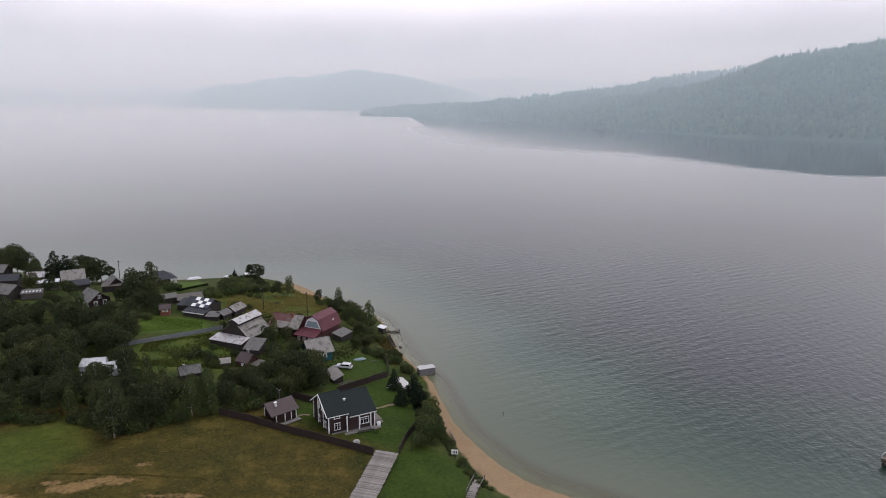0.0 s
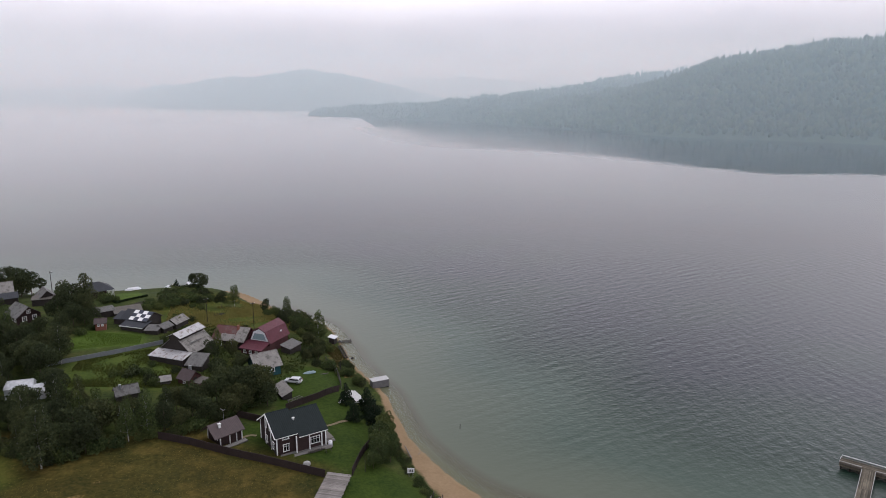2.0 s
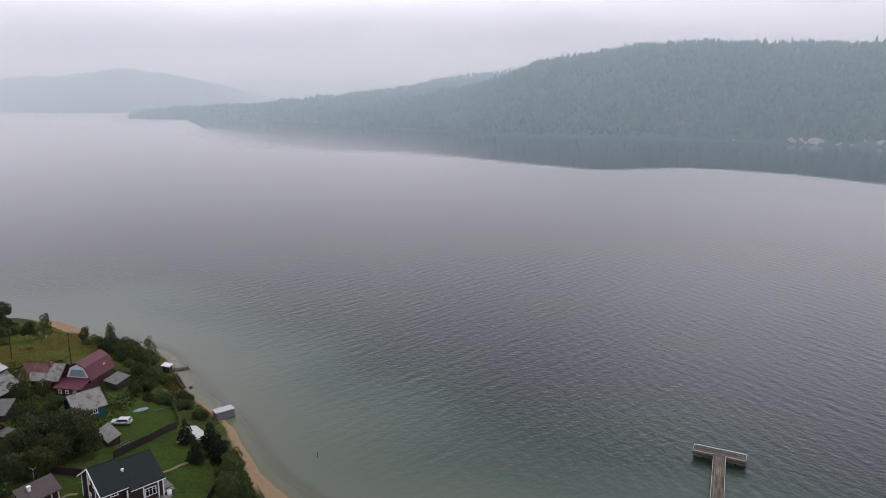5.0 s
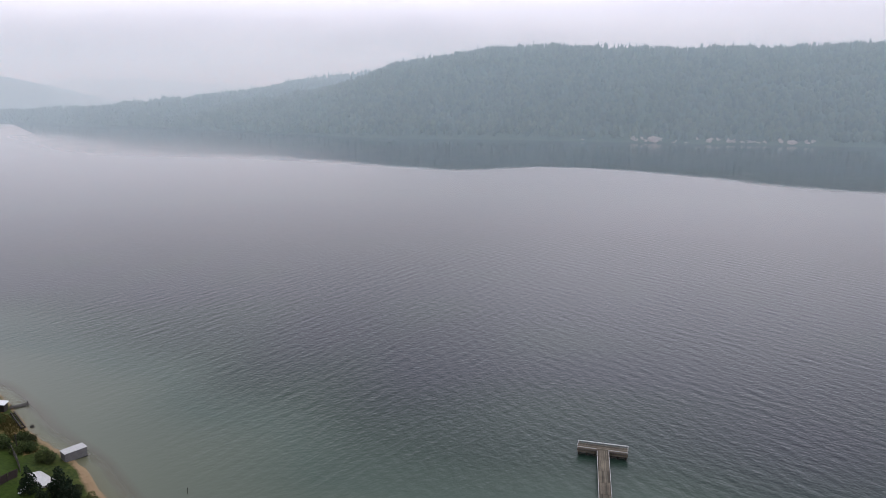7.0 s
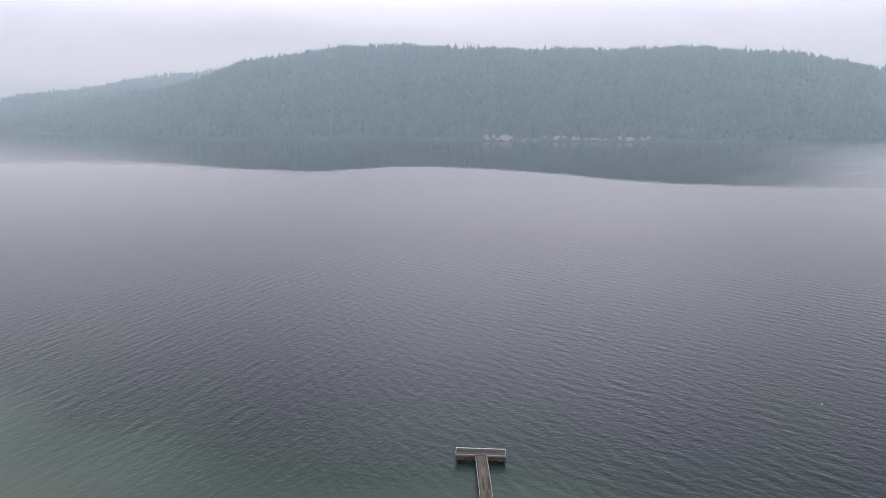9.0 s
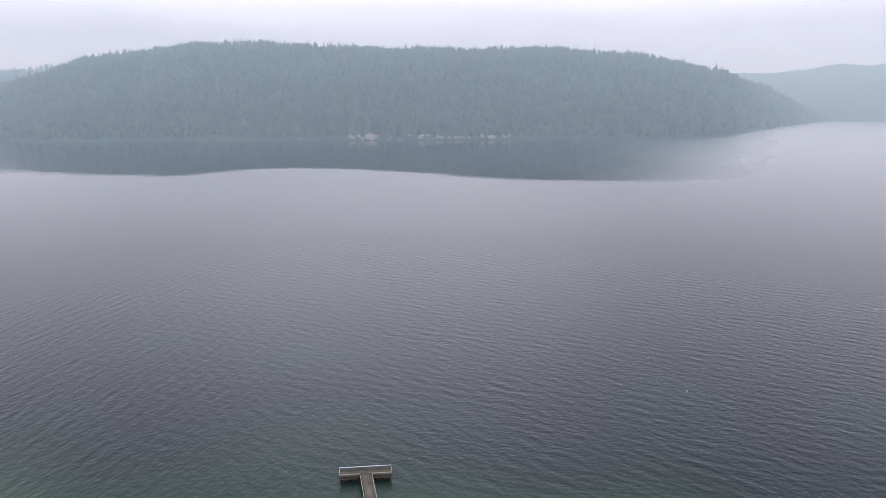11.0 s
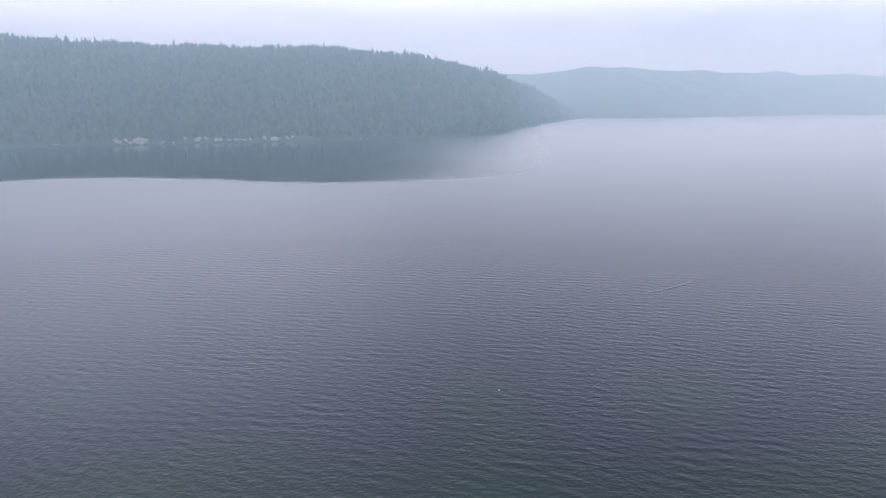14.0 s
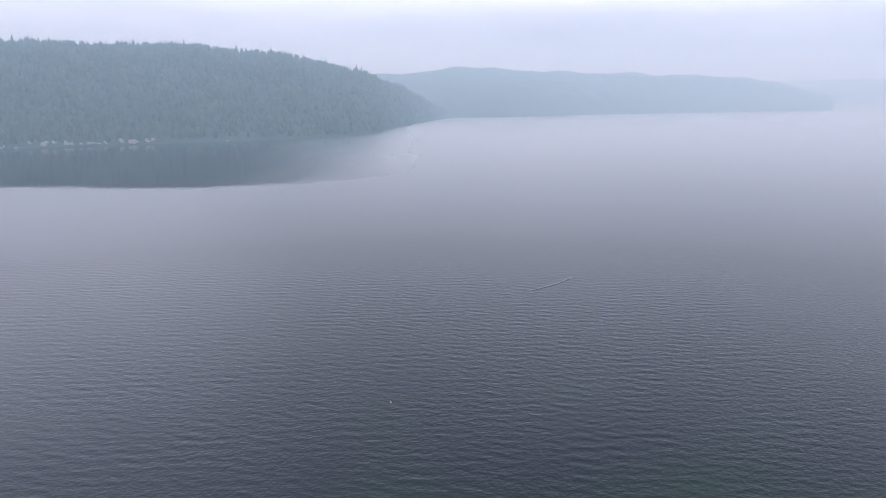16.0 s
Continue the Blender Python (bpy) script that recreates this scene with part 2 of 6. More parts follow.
MAT_WOODS = foliage("far_woods", (0.008, 0.015, 0.008), (0.088, 0.104, 0.046), 0.035)
f = Mat("forest_floor", 0.95, 0.0, 0.1)
fw = f.place(world=True)
f.colour(f.mix(0.5, f.ramp(f.noise(fw, 0.05, 6), [(0.35, (0.020, 0.032, 0.014)), (0.65, (0.055, 0.07, 0.028))]),
               f.ramp(f.noise(fw, 0.012, 4), [(0.35, (0.024, 0.036, 0.015)), (0.65, (0.05, 0.062, 0.026))])))
MAT_FLOOR = f.m

hz = bpy.data.materials.new("haze")
hz.use_nodes = True
hz.node_tree.nodes.clear()
hz_out = hz.node_tree.nodes.new("ShaderNodeOutputMaterial")
hz_sc = hz.node_tree.nodes.new("ShaderNodeVolumeScatter")
hz_sc.inputs["Color"].default_value = (0.72, 0.92, 1.0, 1)
hz_sc.inputs["Density"].default_value = 6.9e-4
scene.cycles.volume_bounces = 6
hz.node_tree.links.new(hz_sc.outputs[0], hz_out.inputs["Volume"])

# ---- ground, lake and hills ----
# the near shore, from the land behind the jetty round the point and away along the far side
SHORE = [(70, -400), (73, 0), (70, 40), (64, 62), (55, 84), (43.5, 99), (33, 108), (27.6, 112.7), (23, 120), (19, 130.5), (16.6, 139), (14.9, 152.4), (13.5, 162),
         (7.5, 181), (5.4, 195), (1, 213), (-13, 231), (-22, 247), (-30, 256), (-46, 260), (-63, 259), (-82, 258), (-104, 262), (-130, 277), (-168, 302), (-280, 380), (-600, 760), (-2500, 1500)]


def smooth_line(points, steps):
    """Catmull-Rom through the points."""
    p = np.array([points[0], *points, points[-1]], float)
    out = []
    for i in range(1, len(p) - 2):
        a, b, c, d = p[i - 1], p[i], p[i + 1], p[i + 2]
        for k in range(steps):
            u = k / steps
            out.append(0.5 * (2 * b + (c - a) * u + (2 * a - 5 * b + 4 * c - d) * u ** 2 + (3 * b - a - 3 * c + d) * u ** 3))
    return np.array(out + [p[-2]])


SHORE_LINE = smooth_line(SHORE, 5)
LAND = np.vstack([SHORE_LINE, [(-5500, 1500), (-5500, -5500), (70, -5500)]])


def inside(points, polygon):
    """Which points lie in the polygon."""
    x, y = points[:, 0], points[:, 1]
    hit = np.zeros(len(points), bool)
    for (ax, ay), (bx, by) in zip(polygon, np.roll(polygon, -1, axis=0)):
        if ay != by:
            hit ^= ((ay > y) != (by > y)) & (x < (bx - ax) * (y - ay) / (by - ay) + ax)
    return hit


def line_distance(points, line):
    best = np.full(len(points), 1e9)
    for a, b in zip(line[:-1], line[1:]):
        d = b - a
        u = np.clip(((points - a) @ d) / (d @ d + 1e-9), 0, 1)
        best = np.minimum(best, np.hypot(*(points - a - u[:, None] * d).T))
    return best


INLAND = {}


def inland(points):
    """Metres from the shore, negative over the water; far out, past 120 m, the corners of the shore alone count."""
    key = (len(points), float(points[:, 0].sum()), float(points[:, 1].sum()))
    if key not in INLAND:
        if len(INLAND) > 40:
            INLAND.clear()
        d = line_distance(points, np.array(SHORE, float)) if len(points) > 50 else np.zeros(len(points))
        near = d < 120
        d[near] = line_distance(points[near], SHORE_LINE)
        INLAND[key] = np.where(inside(points, LAND), d, -d)
    return INLAND[key]


def wobble(x, y, s):
    return np.sin(x / s + 1.3 * np.sin(y / s * 0.7)) * np.cos(y / s * 1.1 + 0.8 * np.sin(x / s * 0.6))


def ground_height(points):
    d = inland(points)
    x, y = points[:, 0], points[:, 1]
    # the far side of the point is a steeper bank
    d_land = d * (1 + np.clip((y - 200) / 25, 0, 1) * np.clip((-22 - x) / 20, 0, 1))
    land = np.interp(d_land, (0, 3, 6, 9, 13, 18, 32, 45, 60, 120, 400), (0, 0.4, 0.9, 2.0, 3.3, 3.9, 4.6, 5.8, 6.8, 8.2, 9.5))
    land += np.clip(d / 25, 0, 1) * 0.15 * wobble(x, y, 9.0)
    shelf = np.interp(-d, (0, 6, 18, 35, 55, 85, 400), (0, -0.35, -0.95, -2.1, -4.4, -8.0, -14))
    shelf *= 1 + 0.25 * wobble(x, y, 14.0) * np.clip(-d / 10, 0, 1)
    return np.where(d >= 0, land, shelf)


def z_at(x, y):
    return float(ground_height(np.array([[x, y]], float))[0])


def lines(*spans):
    """Grid lines: spans of (start, end, step)."""
    return np.unique(np.concatenate([np.arange(a, b, s) for a, b, s in spans] + [[spans[-1][1]]]))


def fill(me, verts, faces):
    """A mesh from arrays of points and of equal-sided faces."""
    n = faces.shape[1]
    me.vertices.add(len(verts))
    me.vertices.foreach_set("co", verts.astype(np.float32).ravel())
    me.loops.add(faces.size)
    me.loops.foreach_set("vertex_index", faces.astype(np.int32).ravel())
    me.polygons.add(len(faces))
    me.polygons.foreach_set("loop_start", np.arange(0, faces.size, n, dtype=np.int32))
    me.update(calc_edges=True)


def sheet(name, xs, ys, heights, material, masks=()):
    """One grid mesh, with named masks on its points."""
    gx, gy = np.meshgrid(xs, ys)
    pts = np.stack([gx.ravel(), gy.ravel()], -1)
    z = heights(pts)
    nx, ny = len(xs), len(ys)
    i = (np.arange(ny - 1)[:, None] * nx + np.arange(nx - 1)).ravel()
    me = bpy.data.meshes.new(name)
    fill(me, np.column_stack([pts, z]), np.stack([i, i + 1, i + nx + 1, i + nx], -1))
    for key, mask in masks:
        a = me.attributes.new(key, 'FLOAT', 'POINT')
        a.data.foreach_set("value", mask(pts).astype(np.float32))
    me.shade_smooth()
    me.materials.append(material)
    return new(name, me)


def soft_in(polygon, edge):
    """A mask that is 1 inside the polygon and falls to 0 over edge metres outside."""
    poly = np.array(polygon, float)
    ring = np.vstack([poly, poly[:1]])

    def mask(p):
        d = line_distance(p, ring)
        return np.where(inside(p, poly), 1.0, np.clip(1 - d / edge, 0, 1))
    return mask


def any_of(*masks):
    return lambda p: np.max([m(p) for m in masks], axis=0)


YARD = [(-8, 125), (4, 121), (9, 135), (7, 150), (4, 156), (-8, 144), (-15, 139), (-20, 137.5)]
CAR_YARD = [(-9, 147), (5, 159), (5, 172), (-4, 172), (-10, 163)]
EAST_STRIP = [(3, 117), (1.5, 100), (-3, 70), (20, 70), (17, 105), (15, 118), (9, 124)]
FIELD = [(-62, 184), (-45, 188), (-46, 195), (-61, 199)]
BACK_LAWN = [(-66, 233), (-59, 224), (-53, 231), (-58, 244), (-63, 244)]
MEADOW = [(-80, 132), (-57, 138), (-48, 130), (-33, 137), (-26, 139), (0, 121), (-8, 95), (-15, 60), (-100, 60), (-100, 120)]
MEADOW_GREEN = [(-68, 124), (-57, 131), (-52, 121), (-56, 114), (-66, 116)]
POINT_GRASS = [(-42, 203), (-8, 203), (-4, 220), (-20, 238), (-45, 240)]
SHORE_BANK = [(6.0, 170), (8.6, 172), (6.6, 183), (4.0, 193), (1.5, 197), (1.0, 190), (3.6, 180)]
GARDENS = [(-55, 160), (-30, 158), (-28, 178), (-42, 184), (-56, 176)]
lawn_mask = any_of(soft_in(YARD, 1.5), soft_in(CAR_YARD, 1.5), soft_in(EAST_STRIP, 2))
fresh_mask = any_of(soft_in(FIELD, 2), soft_in(BACK_LAWN, 1), lambda p: 0.5 * soft_in(POINT_GRASS, 4)(p), lambda p: 0.55 * soft_in(GARDENS, 3)(p), lambda p: 0.5 * soft_in(MEADOW_GREEN, 5)(p))
dry_mask = any_of(soft_in(MEADOW, 3), soft_in(POINT_GRASS, 6), lambda p: 0.3 * soft_in(GARDENS, 4)(p))


def blot(x, y, rx, ry):
    return lambda p: np.clip(1.5 - np.hypot((p[:, 0] - x) / rx, (p[:, 1] - y) / ry), 0, 1)


bare_mask = any_of(blot(-42.5, 109.3, 5.0, 1.8), blot(-47.8, 107.4, 4.2, 1.6), blot(-51.5, 109.6, 2.2, 0.8), blot(-36.4, 119.6, 1.9, 0.8), blot(-38.6, 114.8, 2.4, 0.9), blot(-31.0, 104.6, 6, 1.3), blot(-57, 105, 4, 1.4),
                   lambda p: 0.75 * soft_in(SHORE_BANK, 2)(p))


def sand_mask(p):
    d = inland(p)
    x, y = p[:, 0], p[:, 1]
    wide = np.interp(y, (40, 100, 112, 118, 130, 139, 160, 185, 228, 238, 258, 266), (8, 8.5, 6.3, 4.6, 2.8, 1.6, 0.4, -0.4, -0.8, 4, 4.5, 1))
    return np.clip(1.0 - (d - wide) / 1.6, 0, 1) * (d > -3)


GX = lines((-5900, -1000, 700), (-1000, -260, 90), (-260, -100, 8), (-100, 60, 1.6), (60, 180, 8), (180, 900, 90), (900, 5900, 700))
GY = lines((-5900, -800, 700), (-800, 0, 90), (0, 95, 8), (95, 275, 1.6), (275, 400, 8), (400, 1100, 90), (1100, 5900, 700))
ground = tagged(sheet("ground", GX, GY, ground_height, MAT_GROUND, (("lawn", lawn_mask), ("fresh", fresh_mask), ("dry", dry_mask), ("bare", bare_mask), ("sand", sand_mask))),
                "green and dry grass ground with sandy shore and pale lake bed", "ground", kind="structure")

# the edge of the wind: calm water lies beyond it
WIND = smooth_line([(120, 1400), (160, 1000), (216, 880), (290, 776), (345, 640), (380, 563), (425, 548), (463, 540), (497, 498), (514, 443), (520, 384), (516, 326), (528, 284), (546, 247), (575, 205), (640, 150), (760, 110)], 5)
CALM = np.vstack([WIND, [(1500, 250), (3000, 300), (3000, 2600), (120, 2600)]])


def calm_mask(p):
    d = line_distance(p, WIND)
    d = np.where(inside(p, CALM), d, -d)
    near = np.clip((p[:, 0] * 0.4 - p[:, 1] * 0.9 + 900) / 500, 0, 1)
    # towards the south-east the wind reaches the far shore
    bearing = np.degrees(np.arctan2(p[:, 0] - 10, p[:, 1] - 35))
    fade = np.clip((84 - bearing) / 20, 0, 1)
    return np.clip(0.5 + d / (20 + 90 * (1 - near)), 0, 1) * 0.95 * fade * fade * (3 - 2 * fade)


WAVE_RNG = np.random.default_rng(3)
# two wave trains: one runs along the near shore, one out on the open lake
TRAINS = []
for mean in (156, 88):
    train = []
    for wave_length in np.geomspace(1.9, 4.6, 12):
        for _ in range(2):
            train.append((wave_length * WAVE_RNG.uniform(0.92, 1.08), radians(mean + WAVE_RNG.normal(0, 15)), WAVE_RNG.uniform(0, 6.28)))
    TRAINS.append(train)


def meshed(p):
    """1 where the waves are built as mesh, fading to 0 far out."""
    x, y = p[:, 0], p[:, 1]
    edge = np.minimum(np.minimum(x + 10, 310 - x), np.minimum(y + 60, 300 - y))
    return np.clip(edge / 40, 0, 1)


def unmeshed(p):
    far = np.clip((np.hypot(p[:, 0] - 15, p[:, 1] - 30) - 130) / 330, 0, 1)
    return far ** 0.8


def offing_mask(p):
    """0 along the near shore, 1 out on the open lake."""
    return np.clip((p[:, 0] * 0.75 - p[:, 1] * 0.55 - 10) / 90 + 0.5, 0, 1)


def fetch_mask(p):
    """The waves grow with the distance from the near shore."""
    return np.clip((-inland(p) - 2) / 45, 0.06, 1)


def sunk_mask(p):
    """How deep the bed lies, in tens of metres."""
    return np.clip(-ground_height(p) / 10.0, 0, 1)


def wave_height(p):
    x, y = p[:, 0], p[:, 1]
    out = offing_mask(p)
    total = np.zeros(len(p))
    for train, weight in zip(TRAINS, (1 - out, 0.25 + 0.75 * out)):
        z = np.zeros(len(p))
        for length, heading, phase in train:
            k = math.tau / length
            z += 0.010 / k * np.sin(k * (x * math.sin(heading) + y * math.cos(heading)) + phase)
        total += z * weight
    gust = 0.95 + 0.15 * wobble(x, y, 30.0) + 0.15 * wobble(x + 90, y, 11.0)
    return total * np.clip(gust, 0.2, 1.5) * fetch_mask(p) * meshed(p)


WX = lines((-5900, -10, 700), (-10, 310, 0.5), (310, 660, 6), (660, 1200, 20), (1200, 1500, 70), (1500, 5900, 700))
WY = lines((-5900, -60, 700), (-60, 300, 0.5), (300, 900, 6), (900, 1500, 40), (1500, 5900, 700))
water = tagged(sheet("water", WX, WY, wave_height, MAT_WATER, (("calm", calm_mask), ("unmeshed", unmeshed), ("offing", offing_mask), ("fetch", fetch_mask), ("sunk", sunk_mask))),
               "grey rippled lake water, green and clear near the shore", "lake", kind="structure")


def hill(name, label, azimuths, shore_r, depth_r, tops, span, seed, tree_gap=0, rough=3.0, floor=None):
    """A wooded ridge along the far shore: shore distance, breadth and ridge height by direction, and the woods on it."""
    rng = np.random.default_rng(seed)

    def heights(az, v):
        top = np.interp(az, azimuths, tops)
        up = np.interp(v, (0, 0.03, 0.35, 0.7, 1.0, 1.25, 2.0), (-2, 0.035, 0.42, 0.82, 1.0, 0.96, 0.3))
        return np.where(v < 0, -6, np.where(v < 0.03, -2 + v / 0.03 * (2 + 0.035 * top), up * top))

    def spot(az, v):
        r = np.interp(az, azimuths, shore_r) + v * np.interp(az, azimuths, depth_r)
        a = np.radians(az)
        x, y = r * np.sin(a), r * np.cos(a)
        z = heights(az, v) + np.clip(v * 4, 0, 1) * rough * (wobble(x, y, 41.0) + 0.7 * wobble(x, y, 17.0) + 1.5 * wobble(x, y, 110.0))
        return np.stack([x, y, z], -1)

    na = int((azimuths[-1] - azimuths[0]) * span)
    az, v = np.meshgrid(np.linspace(azimuths[0], azimuths[-1], na), np.concatenate([np.linspace(-0.1, 0.06, 6), np.linspace(0.09, 1.3, 44), [1.6, 2.0]]))
    pts = spot(az.ravel(), v.ravel())
    nv = v.shape[0]
    i = (np.arange(nv - 1)[:, None] * na + np.arange(na - 1)).ravel()
    me = bpy.data.meshes.new(name)
    me.from_pydata(pts.tolist(), [], np.stack([i, i + 1, i + na + 1, i + na], -1).tolist())
    me.shade_smooth()
    me.materials.append(floor or MAT_FLOOR)
    tagged(new(name, me), label, "hill", kind="structure")
    if not tree_gap:
        return spot
    # the woods: uneven rounded and pointed crowns
    mid_r = np.mean(shore_r) + 0.5 * np.mean(depth_r)
    count = int(radians(azimuths[-1] - azimuths[0]) * mid_r * np.mean(depth_r) * 1.15 / tree_gap ** 2)
    az = rng.uniform(azimuths[0], azimuths[-1], count)
    vv = rng.uniform(0.022, 1.15, count)
    base = spot(az, vv)
    tall = rng.uniform(7, 13, count) * np.where(rng.random(count) < 0.08, 1.3, 1)
    broad = tall * rng.uniform(0.26, 0.42, count)
    pointed = rng.random(count) < np.where((vv > 0.85) & (vv < 1.1), 0.8, 0.2)
    tall = tall * np.where(pointed & (vv > 0.8), 1.3, 1)
    broad = np.where(pointed, tall * 0.22, broad)
    k = 7
    ring = np.arange(k) * 2 * np.pi / k
    levels = np.where(pointed[:, None], [[0.06, 0.3, 0.65]], [[0.1, 0.45, 0.8]])
    widths = np.where(pointed[:, None], [[0.75, 0.72, 0.4]], [[0.6, 1.0, 0.7]])
    jit = rng.uniform(0.72, 1.25, (count, 3, k))
    ang = ring + rng.uniform(0, 6.28, (count, 1, 1))
    rad = broad[:, None, None] * widths[:, :, None] * jit
    vx = base[:, 0, None, None] + rad * np.cos(ang)
    vy = base[:, 1, None, None] + rad * np.sin(ang)
    vz = base[:, 2, None, None] + (levels * tall[:, None])[:, :, None] + rng.uniform(-0.6, 0.6, (count, 3, k))
    body = np.stack([vx, vy, vz], -1).reshape(count, 3 * k, 3)
    tip = (base + np.stack([rng.uniform(-0.4, 0.4, count), rng.uniform(-0.4, 0.4, count), tall], -1))[:, None]
    verts = np.concatenate([body, tip], 1)
    tri = []
    for lv in range(2):
        for j in range(k):
            a, b = lv * k + j, lv * k + (j + 1) % k
            tri += [(a, b, b + k), (a, b + k, a + k)]
    tri += [(2 * k + j, 2 * k + (j + 1) % k, 3 * k) for j in range(k)]
    faces = (np.array(tri)[None] + (np.arange(count) * (3 * k + 1))[:, None, None]).reshape(-1, 3)
    me = bpy.data.meshes.new("woods")
    fill(me, verts.reshape(-1, 3), faces)
    me.materials.append(MAT_WOODS)
    tagged(new("woods", me), "dense dark green mixed forest on the hillside", "forest", kind="stuff")
    return spot


main_spot = hill("main_hill", "forested hillside rising from the far lake shore",
                 (9, 14, 19.7, 23.7, 27.2, 29.4, 32, 34.6, 37.7, 42, 46, 50.7, 59, 62, 67.1, 70.8, 74.3, 76.6, 79.5, 81, 83.2),
                 (1760, 1550, 1360, 1256, 1175, 1150, 1140, 1130, 1120, 1100, 1085, 1078, 1085, 1092, 1112, 1135, 1180, 1240, 1555, 1700, 1970),
                 (120, 200, 300, 380, 420, 430, 430, 430, 430, 430, 430, 420, 420, 420, 400, 390, 360, 330, 250, 200, 60),
                 (3, 16, 40, 64, 92, 112, 128, 141, 153, 154, 148, 141, 143, 149, 142, 129, 109, 98, 62, 40, 2), 5, 11, 7.0)
hill("cape_ridge", "hazy forested ridge running out to a low cape",
     (-0.4, 0.1, 2, 4.5, 9, 13.3, 19.7, 23.7, 27.2, 31, 36, 44),
     (2120, 2080, 2010, 1930, 1745, 1575, 1500, 1500, 1500, 1500, 1500, 1600),
     (40, 80, 120, 150, 250, 400, 500, 560, 620, 640, 700, 700),
     (2, 12, 18, 25, 31, 50, 77, 98, 119, 128, 120, 100), 4, 12, 11.0)
hill("north_hill", "broad wooded hill fading in the haze", (-22, -15, -12, -8, -5, -1, 2, 5, 8, 11),
     (4300, 3700, 3150, 2900, 2780, 2640, 2640, 2700, 2900, 3100), (500,) * 10, (20, 48, 85, 120, 135, 152, 140, 108, 62, 10), 3, 13, 0, 5.0)
hill("distant_hills", "distant hills almost lost in the haze", (-40, -30, -24, -16, -8, 0, 8, 12, 16, 20, 26),
     (4300,) * 11, (350,) * 11, (60, 75, 80, 95, 90, 110, 150, 155, 135, 110, 60), 3, 14, 0, 6.0)
hill("east_hill", "long flat-topped wooded hill fading in the haze", (76, 80, 84, 88, 92, 96, 100, 104, 108, 111),
     (2000, 2000, 1960, 2010, 2150, 2300, 2440, 2620, 2800, 2950), (450,) * 10, (120, 126, 136, 140, 142, 128, 126, 122, 95, 40), 3, 15, 0, 5.0)
hill("south_east_hills", "distant hills almost lost in the haze", (98, 104, 108, 112, 116, 122, 130, 140),
     (3900,) * 8, (400,) * 8, (80, 100, 120, 125, 120, 100, 110, 90), 3, 16, 0, 5.0)

def ring_body(name, rings, material, label, segments=72):
    """A closed ring of air: each row of the section is (reach, height), the reach by direction."""
    bm_ = bmesh.new()
    rows_ = []
    for reach, z in rings:
        rows_.append([bm_.verts.new((10 + reach(az) * math.sin(radians(az)), 35 + reach(az) * math.cos(radians(az)), z)) for az in (k * 360 / segments for k in range(segments))])
    for lv in range(len(rows_)):
        a, b_ = rows_[lv], rows_[(lv + 1) % len(rows_)]
        for k in range(segments):
            j = (k + 1) % segments
            bm_.faces.new((a[k], a[j], b_[j], b_[k]))
    bmesh.ops.recalc_face_normals(bm_, faces=bm_.faces)
    me_ = bpy.data.meshes.new(name)
    bm_.to_mesh(me_)
    bm_.free()
    me_.materials.append(material)
    return tagged(new(name, me_), label, "haze", kind="stuff")


def at(r):
    return lambda az: r


# the air is clear over the village and thick over the far water
ring_body("haze", ((at(4750), 0.4), (at(4750), 220), (at(620), 220), (at(340), 0.4)), hz, "thin grey morning haze over the far lake and hills")
far_air = hz.copy()
far_air.name = "far_haze"
[n for n in far_air.node_tree.nodes if n.type == 'VOLUME_SCATTER'][0].inputs["Density"].default_value = 3.0e-4
ring_body("haze", ((at(4700), 0.6), (at(4700), 215), (at(1760), 215), (at(1600), 0.6)), far_air, "thicker pale haze before the most distant hills")

# ---- materials of the built things ----
def boards(name, c, gap=0.14, rough=0.8, turn=0.0, vary=0.3, along='X'):
    """Boarding: grooves at the board's width, streaks along the grain, worn patches."""
    m = Mat(name, rough)
    wv = m.node("ShaderNodeTexWave", Scale=0.314 / gap, Distortion=0.0)
    wv.wave_type, wv.bands_direction, wv.wave_profile = 'BANDS', along, 'SAW'
    m.link(m.place((1, 1, 1), (0, 0, turn)), wv.inputs["Vector"])
    st = m.noise(m.place((14, 14, 1.2) if along != 'Z' else (1.2, 1.2, 14)), 1.0, 4)
    big = m.noise(m.place(), 0.6, 4)
    dark, lite = tuple(v * (1 - vary) for v in c), tuple(min(1, v * (1 + vary)) for v in c)
    col_ = m.mix(0.5, m.ramp(st, [(0.3, dark), (0.7, lite)]), m.ramp(big, [(0.3, dark), (0.7, lite)]))
    groove = m.ramp(wv.outputs["Fac"], [(0.0, (0.35, 0.35, 0.35)), (0.12, (1, 1, 1))])
    m.colour(m.mix(1.0, col_, groove, 'MULTIPLY'))
    m.bump(wv.outputs["Fac"], 0.35, 0.02)
    return m.m


